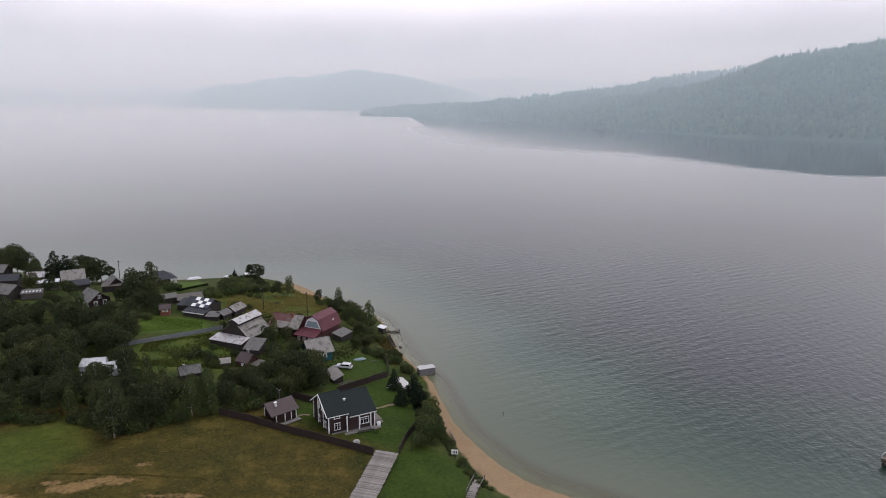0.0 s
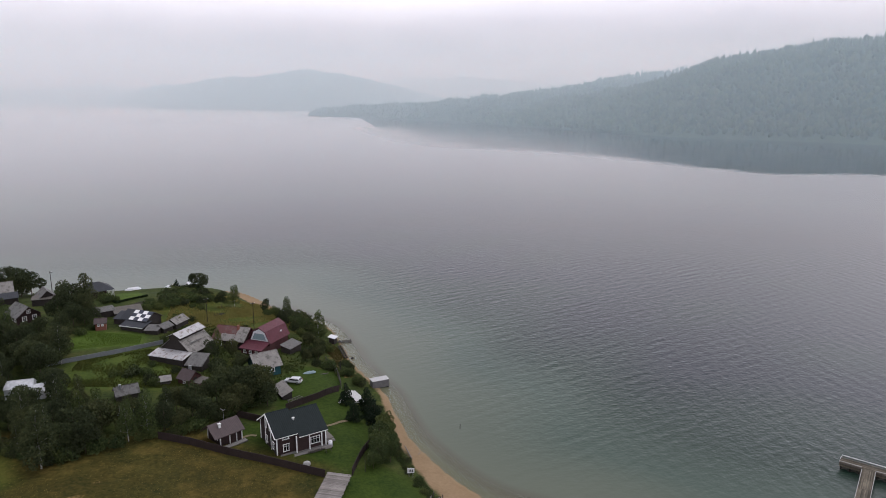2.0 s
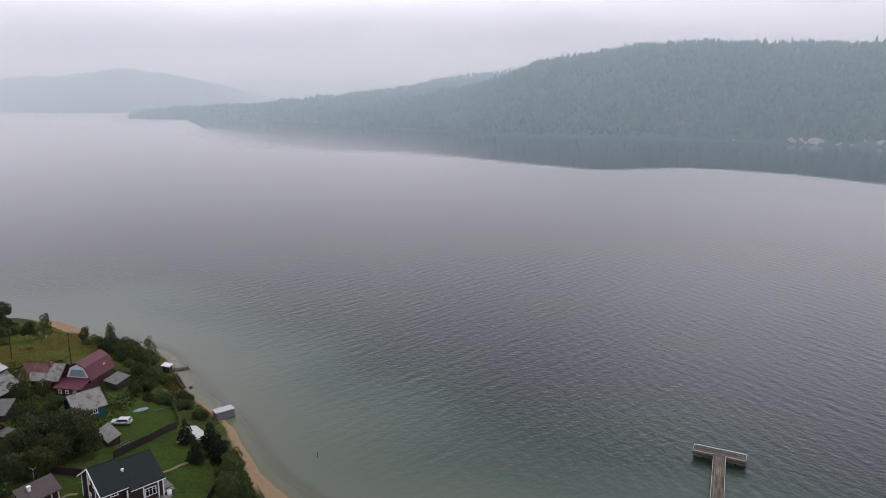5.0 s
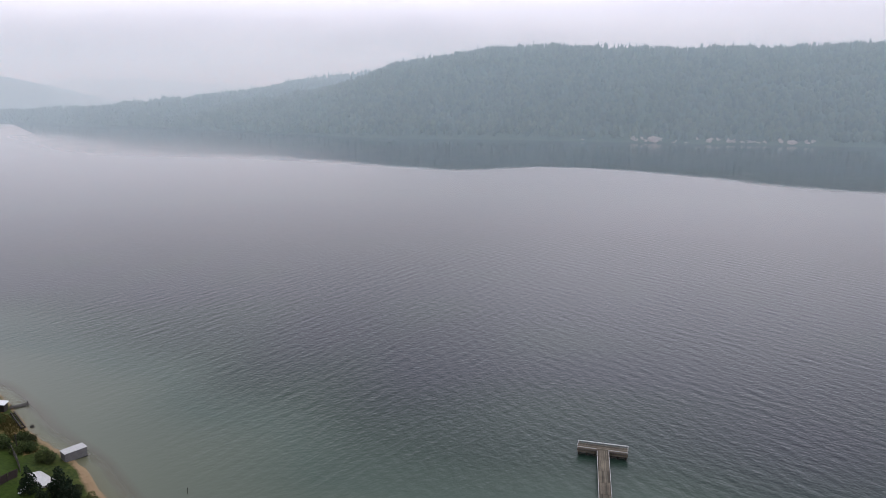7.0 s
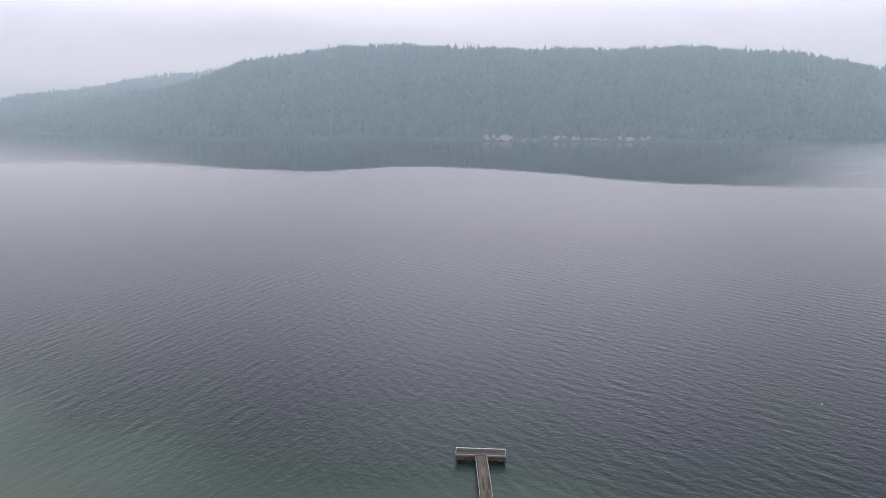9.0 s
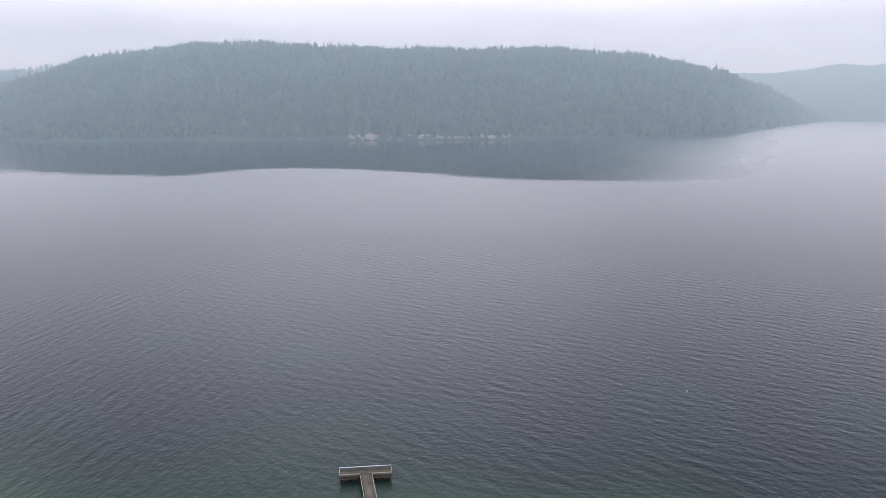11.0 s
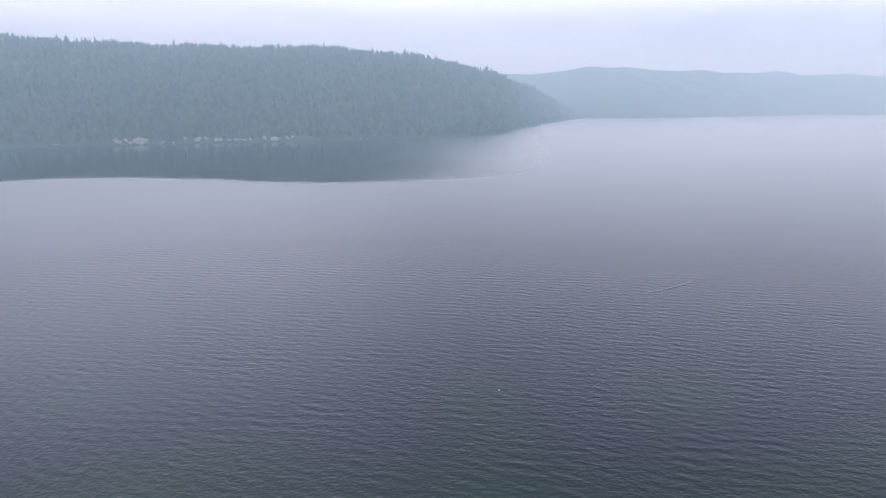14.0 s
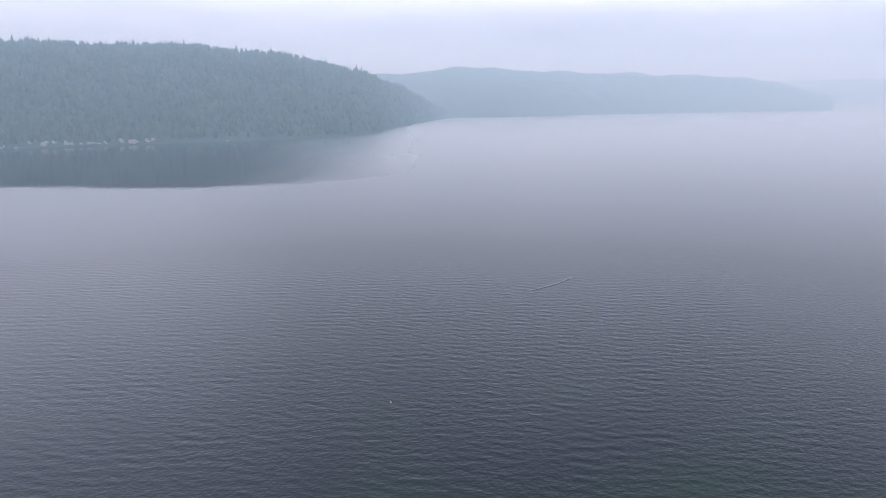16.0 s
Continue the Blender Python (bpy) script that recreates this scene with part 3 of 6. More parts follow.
def roofing(name, c, rib=0.25, rough=0.55, rust=None, vary=0.25, along='X'):
    """Ribbed roof sheets with stains, and rust where given."""
    m = Mat(name, rough)
    wv = m.node("ShaderNodeTexWave", Scale=0.314 / rib, Distortion=0.0)
    wv.wave_type, wv.bands_direction = 'BANDS', along
    m.link(m.place(), wv.inputs["Vector"])
    dark, lite = tuple(v * (1 - vary) for v in c), tuple(min(1, v * (1 + vary)) for v in c)
    streak = m.noise(m.place((6, 0.7, 0.7) if along == 'X' else (0.7, 6, 0.7)), 1.0, 4)
    col_ = m.mix(0.5, m.ramp(streak, [(0.3, dark), (0.7, lite)]), m.ramp(m.noise(m.place(), 0.9, 5), [(0.3, dark), (0.7, lite)]))
    if rust:
        col_ = m.mix(m.ramp(m.noise(m.place(), 0.8, 6, 0.7), [(0.5, (0, 0, 0)), (0.62, (0.9, 0.9, 0.9))]), col_, rust)
    m.colour(col_)
    m.bump(wv.outputs["Fac"], 0.5, 0.04)
    return m.m


M_BROWN = boards("brown_boards", (0.034, 0.019, 0.018), 0.16)
M_BROWN_FENCE = boards("brown_fence_boards", (0.028, 0.018, 0.016), 0.12)
M_WHITE = plain("white_paint", (0.72, 0.71, 0.70), 0.6, 0, 0.12)
M_SHEET = plain("white_sheet", (0.60, 0.60, 0.62), 0.5, 0, 0.18)
M_GREENROOF = roofing("dark_green_roof", (0.011, 0.016, 0.0165), 0.35, 0.9)
M_BROWNROOF = roofing("brown_roof", (0.056, 0.038, 0.038), 0.30)
M_MAROON = roofing("maroon_roof", (0.090, 0.022, 0.032), 0.25)
M_RED = roofing("faded_red_roof", (0.105, 0.045, 0.042), 0.4, 0.85, (0.12, 0.09, 0.08))
M_SLATE = roofing("grey_slate_roof", (0.125, 0.12, 0.115), 0.2, 0.9, (0.06, 0.057, 0.052))
M_PALESLATE = roofing("pale_slate_roof", (0.215, 0.20, 0.185), 0.2, 0.9, (0.095, 0.09, 0.08))
M_DARKROOF = roofing("dark_felt_roof", (0.034, 0.036, 0.042), 0.5, 0.8)
M_METAL = roofing("pale_metal_roof", (0.38, 0.37, 0.375), 0.3, 0.5, (0.13, 0.085, 0.065))
M_OLDWOOD = boards("weathered_wood", (0.105, 0.093, 0.082), 0.18)
M_DARKWOOD = boards("dark_old_logs", (0.034, 0.028, 0.025), 0.22, along='Z')
M_TEAL = boards("teal_boards", (0.022, 0.085, 0.10), 0.14)
M_REDWALL = boards("red_brown_boards", (0.075, 0.030, 0.030), 0.14)
M_BRICKWALL = plain("brick_wall", (0.21, 0.085, 0.060), 0.9, 0, 0.3)
M_CONCRETE = plain("paving_concrete", (0.16, 0.15, 0.14), 0.9, 0, 0.2)
M_STONE = plain("pale_boulder", (0.30, 0.29, 0.27), 0.9, 0, 0.2, 4.0)
M_PALEROCK = plain("shore_rock", (0.32, 0.26, 0.23), 0.95, 0, 0.5, 0.08)
M_GREYMETAL = plain("grey_fence_metal", (0.17, 0.18, 0.19), 0.6, 0, 0.2)
M_PIPE = plain("dull_steel", (0.30, 0.30, 0.31), 0.45, 0.6, 0.15)
M_TYRE = plain("rubber", (0.02, 0.02, 0.02), 0.85, 0, 0.2)
M_CARPAINT = plain("white_car_paint", (0.55, 0.55, 0.57), 0.25, 0, 0.04, 1.0, bump=0)
M_REDLAMP = plain("red_lens", (0.30, 0.02, 0.02), 0.3, 0, 0.1)
M_BLUE = plain("pale_blue_plastic", (0.19, 0.25, 0.27), 0.5, 0, 0.2)
dk = Mat("weathered_deck_boards", 0.85)
dk_tone = dk.ramp(dk.node("ShaderNodeObjectInfo").outputs["Random"], [(0.0, (0.40, 0.39, 0.37)), (0.5, (0.95, 0.93, 0.90)), (1.0, (1.5, 1.46, 1.38))])
dk_worn = dk.mix(0.5, dk.ramp(dk.noise(dk.place((9, 9, 1)), 1.0, 4), [(0.3, (0.050, 0.042, 0.031)), (0.7, (0.150, 0.130, 0.100))]), dk.ramp(dk.noise(dk.place(), 0.5, 5), [(0.35, (0.045, 0.037, 0.027)), (0.65, (0.135, 0.118, 0.090))]))
dk.colour(dk.mix(1.0, dk_worn, dk_tone, 'MULTIPLY'))
M_DECK = dk.m
M_GREYRAIL = plain("weathered_pale_rail", (0.40, 0.39, 0.385), 0.8, 0, 0.25)
M_CONTAINER = plain("container_paint", (0.15, 0.145, 0.145), 0.6, 0, 0.35, 1.2)
pk = Mat("bleached_plank", 0.85)
info = pk.node("ShaderNodeObjectInfo")
grain = pk.noise(pk.place((1.2, 18, 18)), 1.0, 4)
pk.colour(pk.mix(1.0, pk.ramp(grain, [(0.3, (0.125, 0.112, 0.105)), (0.7, (0.235, 0.22, 0.205))]),
                 pk.ramp(info.outputs["Random"], [(0.0, (0.72, 0.69, 0.67)), (0.5, (1.0, 0.97, 0.95)), (1.0, (1.28, 1.25, 1.23))]), 'MULTIPLY'))
pk.bump(grain, 0.4, 0.02)
M_PLANK = pk.m
gl = Mat("window_glass", 0.08, 0.0, 0.5)
gl.colour((0.012, 0.014, 0.016))
M_GLASS = gl.m
pf = Mat("greenhouse_film", 0.45)
pf.colour(pf.ramp(pf.noise(pf.place(), 1.5, 4), [(0.3, (0.42, 0.43, 0.44)), (0.7, (0.62, 0.62, 0.64))]))
M_FILM = pf.m
sp = Mat("dark_solar_panel", 0.25, 0.0, 0.5)
sp.colour(sp.ramp(sp.noise(sp.place(), 2.0, 3), [(0.3, (0.022, 0.026, 0.042)), (0.7, (0.040, 0.045, 0.065))]))
M_SOLAR = sp.m
M_BARK = plain("bark", (0.085, 0.065, 0.05), 0.95, 0, 0.35, 6.0, (1, 1, 0.2), 0.5)
bb = Mat("birch_bark", 0.85)
bb.colour(bb.ramp(bb.noise(bb.place((2, 2, 9)), 2.0, 4), [(0.35, (0.05, 0.045, 0.04)), (0.48, (0.32, 0.31, 0.29)), (1.0, (0.42, 0.40, 0.38))]))
M_BIRCH = bb.m
M_LEAF = foliage("broad_leaves", (0.022, 0.031, 0.017), (0.086, 0.096, 0.046))
M_LEAF_LIGHT = foliage("light_leaves", (0.032, 0.050, 0.020), (0.108, 0.128, 0.050))
M_NEEDLE = foliage("needles", (0.011, 0.020, 0.013), (0.030, 0.043, 0.024))
M_HEDGE = foliage("hedge_leaves", (0.012, 0.022, 0.010), (0.030, 0.042, 0.018))


# ---- shapes ----
def box(bm, c, s, m=None):
    """A box by its centre and size, in the frame m."""
    mat = Matrix.Translation(c) @ Matrix.Diagonal((*s, 1))
    return bmesh.ops.create_cube(bm, size=1.0, matrix=(m @ mat) if m else mat)["verts"]


def tube(bm, a, b, r0, r1=None, n=8):
    """A round bar from a to b."""
    a, b = Vector(a), Vector(b)
    d = b - a
    mat = Matrix.Translation((a + b) / 2) @ d.to_track_quat('Z', 'Y').to_matrix().to_4x4()
    return bmesh.ops.create_cone(bm, cap_ends=True, segments=n, radius1=r0, radius2=r0 if r1 is None else r1, depth=d.length, matrix=mat)["verts"]


def solid(bm, outline, axis, a, b):
    """A prism: the outline (pairs) drawn across axis 'x' or 'y', from a to b along it."""
    def at(p, t):
        return (t, p[0], p[1]) if axis == 'x' else (p[0], t, p[1])
    lo = [bm.verts.new(at(p, a)) for p in outline]
    hi = [bm.verts.new(at(p, b)) for p in outline]
    n = len(outline)
    bm.faces.new(lo[::-1])
    bm.faces.new(hi)
    for i in range(n):
        bm.faces.new((lo[i], lo[(i + 1) % n], hi[(i + 1) % n], hi[i]))
    bmesh.ops.recalc_face_normals(bm, faces=bm.faces)


def soften(bm, width=0.02):
    bmesh.ops.bevel(bm, geom=list(bm.edges), offset=width, segments=1, affect='EDGES', profile=0.7)


def part(name, bm, material, parent=None, label="", smooth=False):
    """Links a bmesh as one mesh object, under a thing or a part."""
    me = bpy.data.meshes.new(name)
    bm.to_mesh(me)
    bm.free()
    me.materials.append(material)
    if smooth:
        me.shade_smooth()
    ob = new(name, me)
    if parent:
        ob.parent = parent
    if label:
        ob["label"] = label
    return ob


def one(make, *args):
    bm = bmesh.new()
    make(bm, *args)
    return bm


def thing(name, m, label, category, group=""):
    """An empty at the base of a thing, that parents its parts."""
    ob = new(name)
    ob.empty_display_size = 0.5
    ob.matrix_world = m
    return tagged(ob, label, category, group)


def spot_m(x, y, turn, up=0.0):
    return pose(x, y, z_at(x, y) + up, 0, 0, turn)


def window(parent, m, w, h, trim=None, bars=1):
    """A window in the frame m (x across, z up, y outward is minus): trim, panes and glazing bars."""
    bm = bmesh.new()
    t = 0.12
    for c, s in (((0, 0, h / 2), (w + 0.24, 0.09, t)), ((0, 0, -h / 2), (w + 0.28, 0.11, t)), ((-w / 2, 0, 0), (t, 0.09, h)), ((w / 2, 0, 0), (t, 0.09, h))):
        box(bm, c, s, m)
    for k in range(bars):
        box(bm, (-w / 2 + (k + 1) * w / (bars + 1), 0, 0), (0.07, 0.07, h), m)
    box(bm, (0, 0, h * 0.18), (w, 0.06, 0.06), m)
    f_ = part("window", bm, trim or M_WHITE, parent)
    part("pane", one(box, (0, 0, 0), (w, 0.03, h), m), M_GLASS, f_)
    return f_


def face_m(side, along, z, L, W):
    """A frame on a wall of a house L by W: side 'f' front, 'b' back, 'l', 'r' the ends."""
    if side == 'f':
        return pose(along, -W / 2 - 0.03, z)
    if side == 'b':
        return pose(along, W / 2 + 0.03, z, 0, 0, 180)
    if side == 'l':
        return pose(-L / 2 - 0.03, along, z, 0, 0, -90)
    return pose(L / 2 + 0.03, along, z, 0, 0, 90)


def house(name, m, label, L, W, wall_h, ridge_h, wall_mat, roof_mat, over=0.4, windows=(), chimney=None, roof_mat_b=None, trims=False, door=None, category="house", group=""):
    """A gabled house: ridge along x, centred, with walls, two roof slopes, windows, door and chimney."""
    ob = thing(name, m, label, category, group)
    bm = bmesh.new()
    solid(bm, [(-W / 2, -1.2), (W / 2, -1.2), (W / 2, wall_h), (0, ridge_h - 0.08), (-W / 2, wall_h)], 'x', -L / 2, L / 2)
    part("wall", bm, wall_mat, ob)
    slope = (ridge_h - wall_h) / (W / 2)
    for sign, rm in ((-1, roof_mat), (1, roof_mat_b or roof_mat)):
        bm = bmesh.new()
        e = W / 2 + over
        ez = wall_h - over * slope
        prof = [(0, ridge_h), (0, ridge_h + 0.10), (sign * e, ez + 0.10), (sign * e, ez)]
        solid(bm, prof, 'x', -L / 2 - over, L / 2 + over)
        part("roof_slope", bm, rm, ob)
    part("ridge_cap", one(tube, (-L / 2 - over, 0, ridge_h + 0.09), (L / 2 + over, 0, ridge_h + 0.09), 0.09), roof_mat, ob)
    if trims:
        for sx in (-1, 1):
            for sy in (-1, 1):
                part("corner_board", one(box, (sx * L / 2, sy * W / 2, wall_h / 2), (0.22, 0.22, wall_h)), M_WHITE, ob)
            for sy in (-1, 1):
                a = (sx * (L / 2 + over + 0.02), 0, ridge_h + 0.02)
                b = (sx * (L / 2 + over + 0.02), sy * (W / 2 + over), wall_h - over * slope + 0.02)
                part("verge_board", one(tube, a, b, 0.09, 0.09, 4), M_WHITE, ob)
    for side, along, z, w_, h_ in windows:
        window(ob, face_m(side, along, z, L, W), w_, h_)
    if door:
        side, along = door
        d = part("door", one(box, (0, 0, 1.0), (0.9, 0.08, 2.0), face_m(side, along, 0, L, W)), M_DARKWOOD, ob)
        part("handle", one(box, (0.34, -0.07, 1.0), (0.10, 0.06, 0.04), face_m(side, along, 0, L, W)), M_PIPE, d)
    if chimney:
        cx, cy, ch, mat = chimney
        part("chimney", one(box, (cx, cy, ridge_h - abs(cy) * slope + ch / 2 - 0.25), (0.5, 0.5, ch + 0.5)), mat, ob)
    return ob


def lean_to(name, m, label, L, W, lo, hi, wall_mat, roof_mat, over=0.25, category="shed"):
    """A single-slope shed: low at the front."""
    ob = thing(name, m, label, category)
    bm = bmesh.new()
    solid(bm, [(-W / 2, -0.8), (W / 2, -0.8), (W / 2, hi), (-W / 2, lo)], 'x', -L / 2, L / 2)
    part("wall", bm, wall_mat, ob)
    s = (hi - lo) / W
    bm = bmesh.new()
    a, b = -W / 2 - over, W / 2 + over
    solid(bm, [(a, lo - over * s + 0.02), (b, hi + over * s + 0.02), (b, hi + over * s + 0.12), (a, lo - over * s + 0.12)], 'x', -L / 2 - over, L / 2 + over)
    part("roof", bm, roof_mat, ob)
    return ob


# ---- the brown house ----
def brown_house():
    m = pose(-8.35, 126.9, 4.15, 0, 0, 23.6)
    ob = thing("timber_house", m, "dark brown timber house with white trim and dark green roof", "house")
    L, W, split = 9.2, 8.2, 3.6
    # walls: the taller part, then the wider part under the longer roof
    bm = bmesh.new()
    solid(bm, [(0, -1), (W, -1), (W, 4.05), (W / 2, 6.75), (0, 4.05)], 'x', 0, split)
    part("wall", bm, M_BROWN, ob)
    bm = bmesh.new()
    solid(bm, [(-0.55, -1), (W, -1), (W, 3.95), (W / 2, 6.25), (-0.55, 3.45)], 'x', split + 0.003, L)
    part("wall", bm, M_BROWN, ob)
    k1, k2 = (6.75 - 4.05) / (W / 2), (6.25 - 3.45) / (W / 2 + 0.55)
    for x0, x1, top, k, front in ((-0.5, split + 0.3, 6.85, k1, -0.5), (split + 0.31, L + 0.35, 6.35, k2, -1.0)):
        for front_side in (True, False):
            bm = bmesh.new()
            end = front if front_side else W + 0.55
            ez = top - k * abs(W / 2 - end)
            solid(bm, [(W / 2, top), (W / 2, top + 0.13), (end, ez + 0.13), (end, ez)], 'x', x0, x1)
            part("roof_slope", bm, M_GREENROOF, ob)
        part("ridge_cap", one(tube, (x0, W / 2, top + 0.12), (x1, W / 2, top + 0.12), 0.09), M_GREENROOF, ob)
        part("eave_board", one(box, ((x0 + x1) / 2, front + 0.02, top - k * abs(W / 2 - front) - 0.06), (x1 - x0, 0.06, 0.16)), M_WHITE, ob)
    for y, z in ((-0.55, 6.85 - k1 * (W / 2 + 0.5)), (W + 0.55, 6.85 - k1 * (W / 2 + 0.5))):
        part("verge_board", one(tube, (-0.53, W / 2, 6.87), (-0.53, y, z + 0.02), 0.12, 0.12, 4), M_WHITE, ob)
    for x, y, h in ((0, 0, 4.1), (split - 0.1, -0.57, 3.4), (6.0, -0.57, 3.4), (8.4, -0.57, 3.4), (L, -0.55, 3.4), (0, W, 4.1), (0, W * 0.34, 5.9), (0, W * 0.68, 5.9), (L, W, 3.9)):
        part("corner_board", one(box, (x, y, h / 2), (0.20, 0.20, h)), M_WHITE, ob)
    part("plinth", one(box, (L / 2, W / 2 - 0.27, 0.05), (L + 0.16, W + 0.7, 0.5)), M_CONCRETE, ob)
    for x, z, w_, h_, n in ((1.7, 1.45, 1.05, 1.35, 1), (1.7, 3.55, 1.05, 0.95, 1)):
        window(ob, pose(x, -0.03, z), w_, h_, None, n)
    window(ob, pose(7.1, -0.6, 1.75), 1.7, 1.3, None, 2)
    for y, z, w_, h_ in ((1.7, 1.6, 0.8, 1.3), (5.1, 1.6, 0.8, 1.3), (3.3, 4.4, 0.75, 1.2), (5.2, 4.4, 0.75, 1.2)):
        window(ob, pose(-0.03, y, z, 0, 0, -90), w_, h_)
    for x in (4.3, 4.9, 5.5, 6.4, 7.0, 7.6, 8.1):
        part("bracket", one(box, (x, -0.62, 2.95), (0.14, 0.12, 0.12)), M_WHITE, ob)
    d = part("door", one(box, (-0.04, 0.75, 1.0), (0.08, 0.9, 2.0)), M_DARKWOOD, ob)
    part("handle", one(box, (-0.11, 1.05, 1.0), (0.06, 0.12, 0.04)), M_PIPE, d)
    bm = bmesh.new()
    box(bm, (4.1, 2.3, 5.3), (0.34, 0.34, 0.9))
    box(bm, (4.1, 2.3, 5.72), (0.6, 0.42, 0.08))
    part("chimney", bm, M_WHITE, ob)
    # the paved strip round the house, with flower beds
    pave = thing("house_paving", m, "pale concrete paving strip round the timber house", "paving")
    part("strip", one(box, (L / 2 - 0.1, -1.3, 0.08), (L + 2.0, 1.0, 0.2)), M_CONCRETE, pave)
    part("strip", one(box, (-0.95, W / 2, 0.085), (1.1, W + 1.6, 0.2)), M_CONCRETE, pave)
    porch = thing("porch", m @ pose(L + 1.2, 2.0, 0), "pale wooden porch platform with steps beside the house", "porch")
    part("deck", one(box, (0, 0.4, 0.35), (2.1, 3.2, 0.14)), M_PLANK, porch)
    for k in range(2):
        part("step", one(box, (0.1, -1.5 - 0.32 * k, 0.17 - 0.12 * k + 0.06), (1.8, 0.34, 0.1)), M_PLANK, porch)
    for x in (-0.9, 0.9):
        part("post", one(box, (x, 1.8, 0.0), (0.14, 0.14, 0.7)), M_OLDWOOD, porch)
    tank = thing("water_tank", m @ pose(L + 0.7, -1.0, 0.0), "white plastic water tank beside the house wall", "tank")
    bm = bmesh.new()
    tube(bm, (0, 0, -0.2), (0, 0, 0.8), 0.38, 0.38, 14)
    part("body", bm, M_SHEET, tank, "", True)
    part("lid", one(tube, (0, 0, 0.8), (0, 0, 0.9), 0.22, 0.19, 12), M_SHEET, tank)
    table = thing("garden_table", m @ pose(8.6, -2.9, 0.0), "small weathered wooden table in the yard", "table")
    part("tabletop", one(box, (0, 0, 0.72), (1.3, 0.75, 0.06)), M_OLDWOOD, table)
    for x in (-0.55, 0.55):
        for y in (-0.28, 0.28):
            part("leg", one(box, (x, y, 0.3), (0.07, 0.07, 0.8)), M_OLDWOOD, table)
    pile = thing("firewood_pile", m @ pose(6.6, -2.0, 0.12), "low pile of split firewood along the house wall", "woodpile")
    rng = random.Random(4)
    for k in range(16):
        x = -1.4 + 0.36 * (k % 8)
        z = 0.12 + 0.2 * (k // 8)
        part("log", one(tube, (x, -0.25, z), (x + rng.uniform(-0.05, 0.05), 0.25, z), 0.11, 0.10, 6), M_OLDWOOD, pile)


brown_house()


def bath_house():
    m = pose(-18.65, 131.3, 4.85, 0, 0, 37)
    ob = thing("bath_house", m, "small dark brown bath house with brown roof and white trim", "bath house")
    L, W = 4.4, 4.4
    bm = bmesh.new()
    solid(bm, [(0, -1), (W, -1), (W, 2.2), (W / 2, 3.7), (0, 2.2)], 'x', 0, L)
    part("wall", bm, M_BROWN, ob)
    for side in (-1, 1):
        bm = bmesh.new()
        e = W / 2 + side * (W / 2 + 0.45)
        solid(bm, [(W / 2, 3.78), (W / 2, 3.9), (e, 2.0), (e, 1.88)], 'x', -1.3, L + 0.5)
        part("roof_slope", bm, M_BROWNROOF, ob)
    for x, y in ((0, 0), (1.9, 0), (3.3, 0), (L, 0), (0, W)):
        part("corner_board", one(box, (x, y - 0.03, 1.1), (0.17, 0.17, 2.2)), M_WHITE, ob)
    part("paving", one(box, (1.9, -0.9, 0.02), (L + 1.4, 1.1, 0.2)), M_CONCRETE, ob)
    part("terrace", one(box, (-1.5, 1.9, 0.10), (2.6, 4.6, 0.18)), M_SHEET, ob)
    window(ob, pose(-0.03, 1.4, 1.3, 0, 0, -90), 0.5, 0.6)
    bm = bmesh.new()
    box(bm, (0.7, 1.3, 3.3), (0.4, 0.4, 1.2))
    box(bm, (0.7, 1.3, 3.9), (0.55, 0.55, 0.12))
    part("chimney", bm, M_WHITE, ob)
    bm = bmesh.new()
    tube(bm, (2.9, 3.6, 2.4), (2.9, 3.6, 5.2), 0.04)
    tube(bm, (2.9, 3.6, 5.1), (2.3, 3.5, 5.7), 0.04)
    tube(bm, (2.9, 3.6, 4.9), (3.4, 3.6, 5.2), 0.03)
    part("aerial", bm, M_PIPE, ob)


bath_house()


# ---- fences ----
def fence(label, points, high, board_mat, post_mat, step=2.5, gaps=False, group=""):
    """A board fence along the points: each post and each bay of boards."""
    x0, y0 = points[0]
    ob = thing("fence", pose(x0, y0, z_at(x0, y0)), label, "fence", group)
    inv = ob.matrix_world.inverted()
    for (ax, ay), (bx, by) in zip(points[:-1], points[1:]):
        n = max(1, round(math.hypot(bx - ax, by - ay) / step))
        for k in range(n):
            a = Vector((ax + (bx - ax) * k / n, ay + (by - ay) * k / n, 0))
            b = Vector((ax + (bx - ax) * (k + 1) / n, ay + (by - ay) * (k + 1) / n, 0))
            a.z, b.z = z_at(a.x, a.y), z_at(b.x, b.y)
            d = b - a
            turn = math.degrees(math.atan2(d.y, d.x))
            part("post", one(box, (0, 0, high / 2 - 0.15), (0.14, 0.14, high + 0.5), inv @ pose(*a, 0, 0, turn)), post_mat, ob)
            mid = (a + b) / 2
            mm = inv @ pose(*mid, 0, -math.degrees(math.atan2(d.z, math.hypot(d.x, d.y))), turn)
            if gaps:
                w = d.length / 8
                for j in range(8):
                    if random.random() < 0.92:
                        part("picket", one(box, (-d.length / 2 + (j + 0.5) * w, 0, high / 2 + random.uniform(-0.06, 0.06)), (w * 0.62, 0.03, high), mm), board_mat, ob)
                for z in (0.35, high - 0.3):
                    part("rail", one(box, (0, 0.04, z), (d.length, 0.05, 0.08), mm), board_mat, ob)
            else:
                part("bay", one(box, (0, 0, high / 2 + random.uniform(-0.05, 0.05)), (d.length * 0.97, 0.05, high), mm), board_mat, ob)
                part("cap", one(box, (0, 0, high + 0.03), (d.length * 0.97, 0.09, 0.05), mm), post_mat, ob)
    return ob


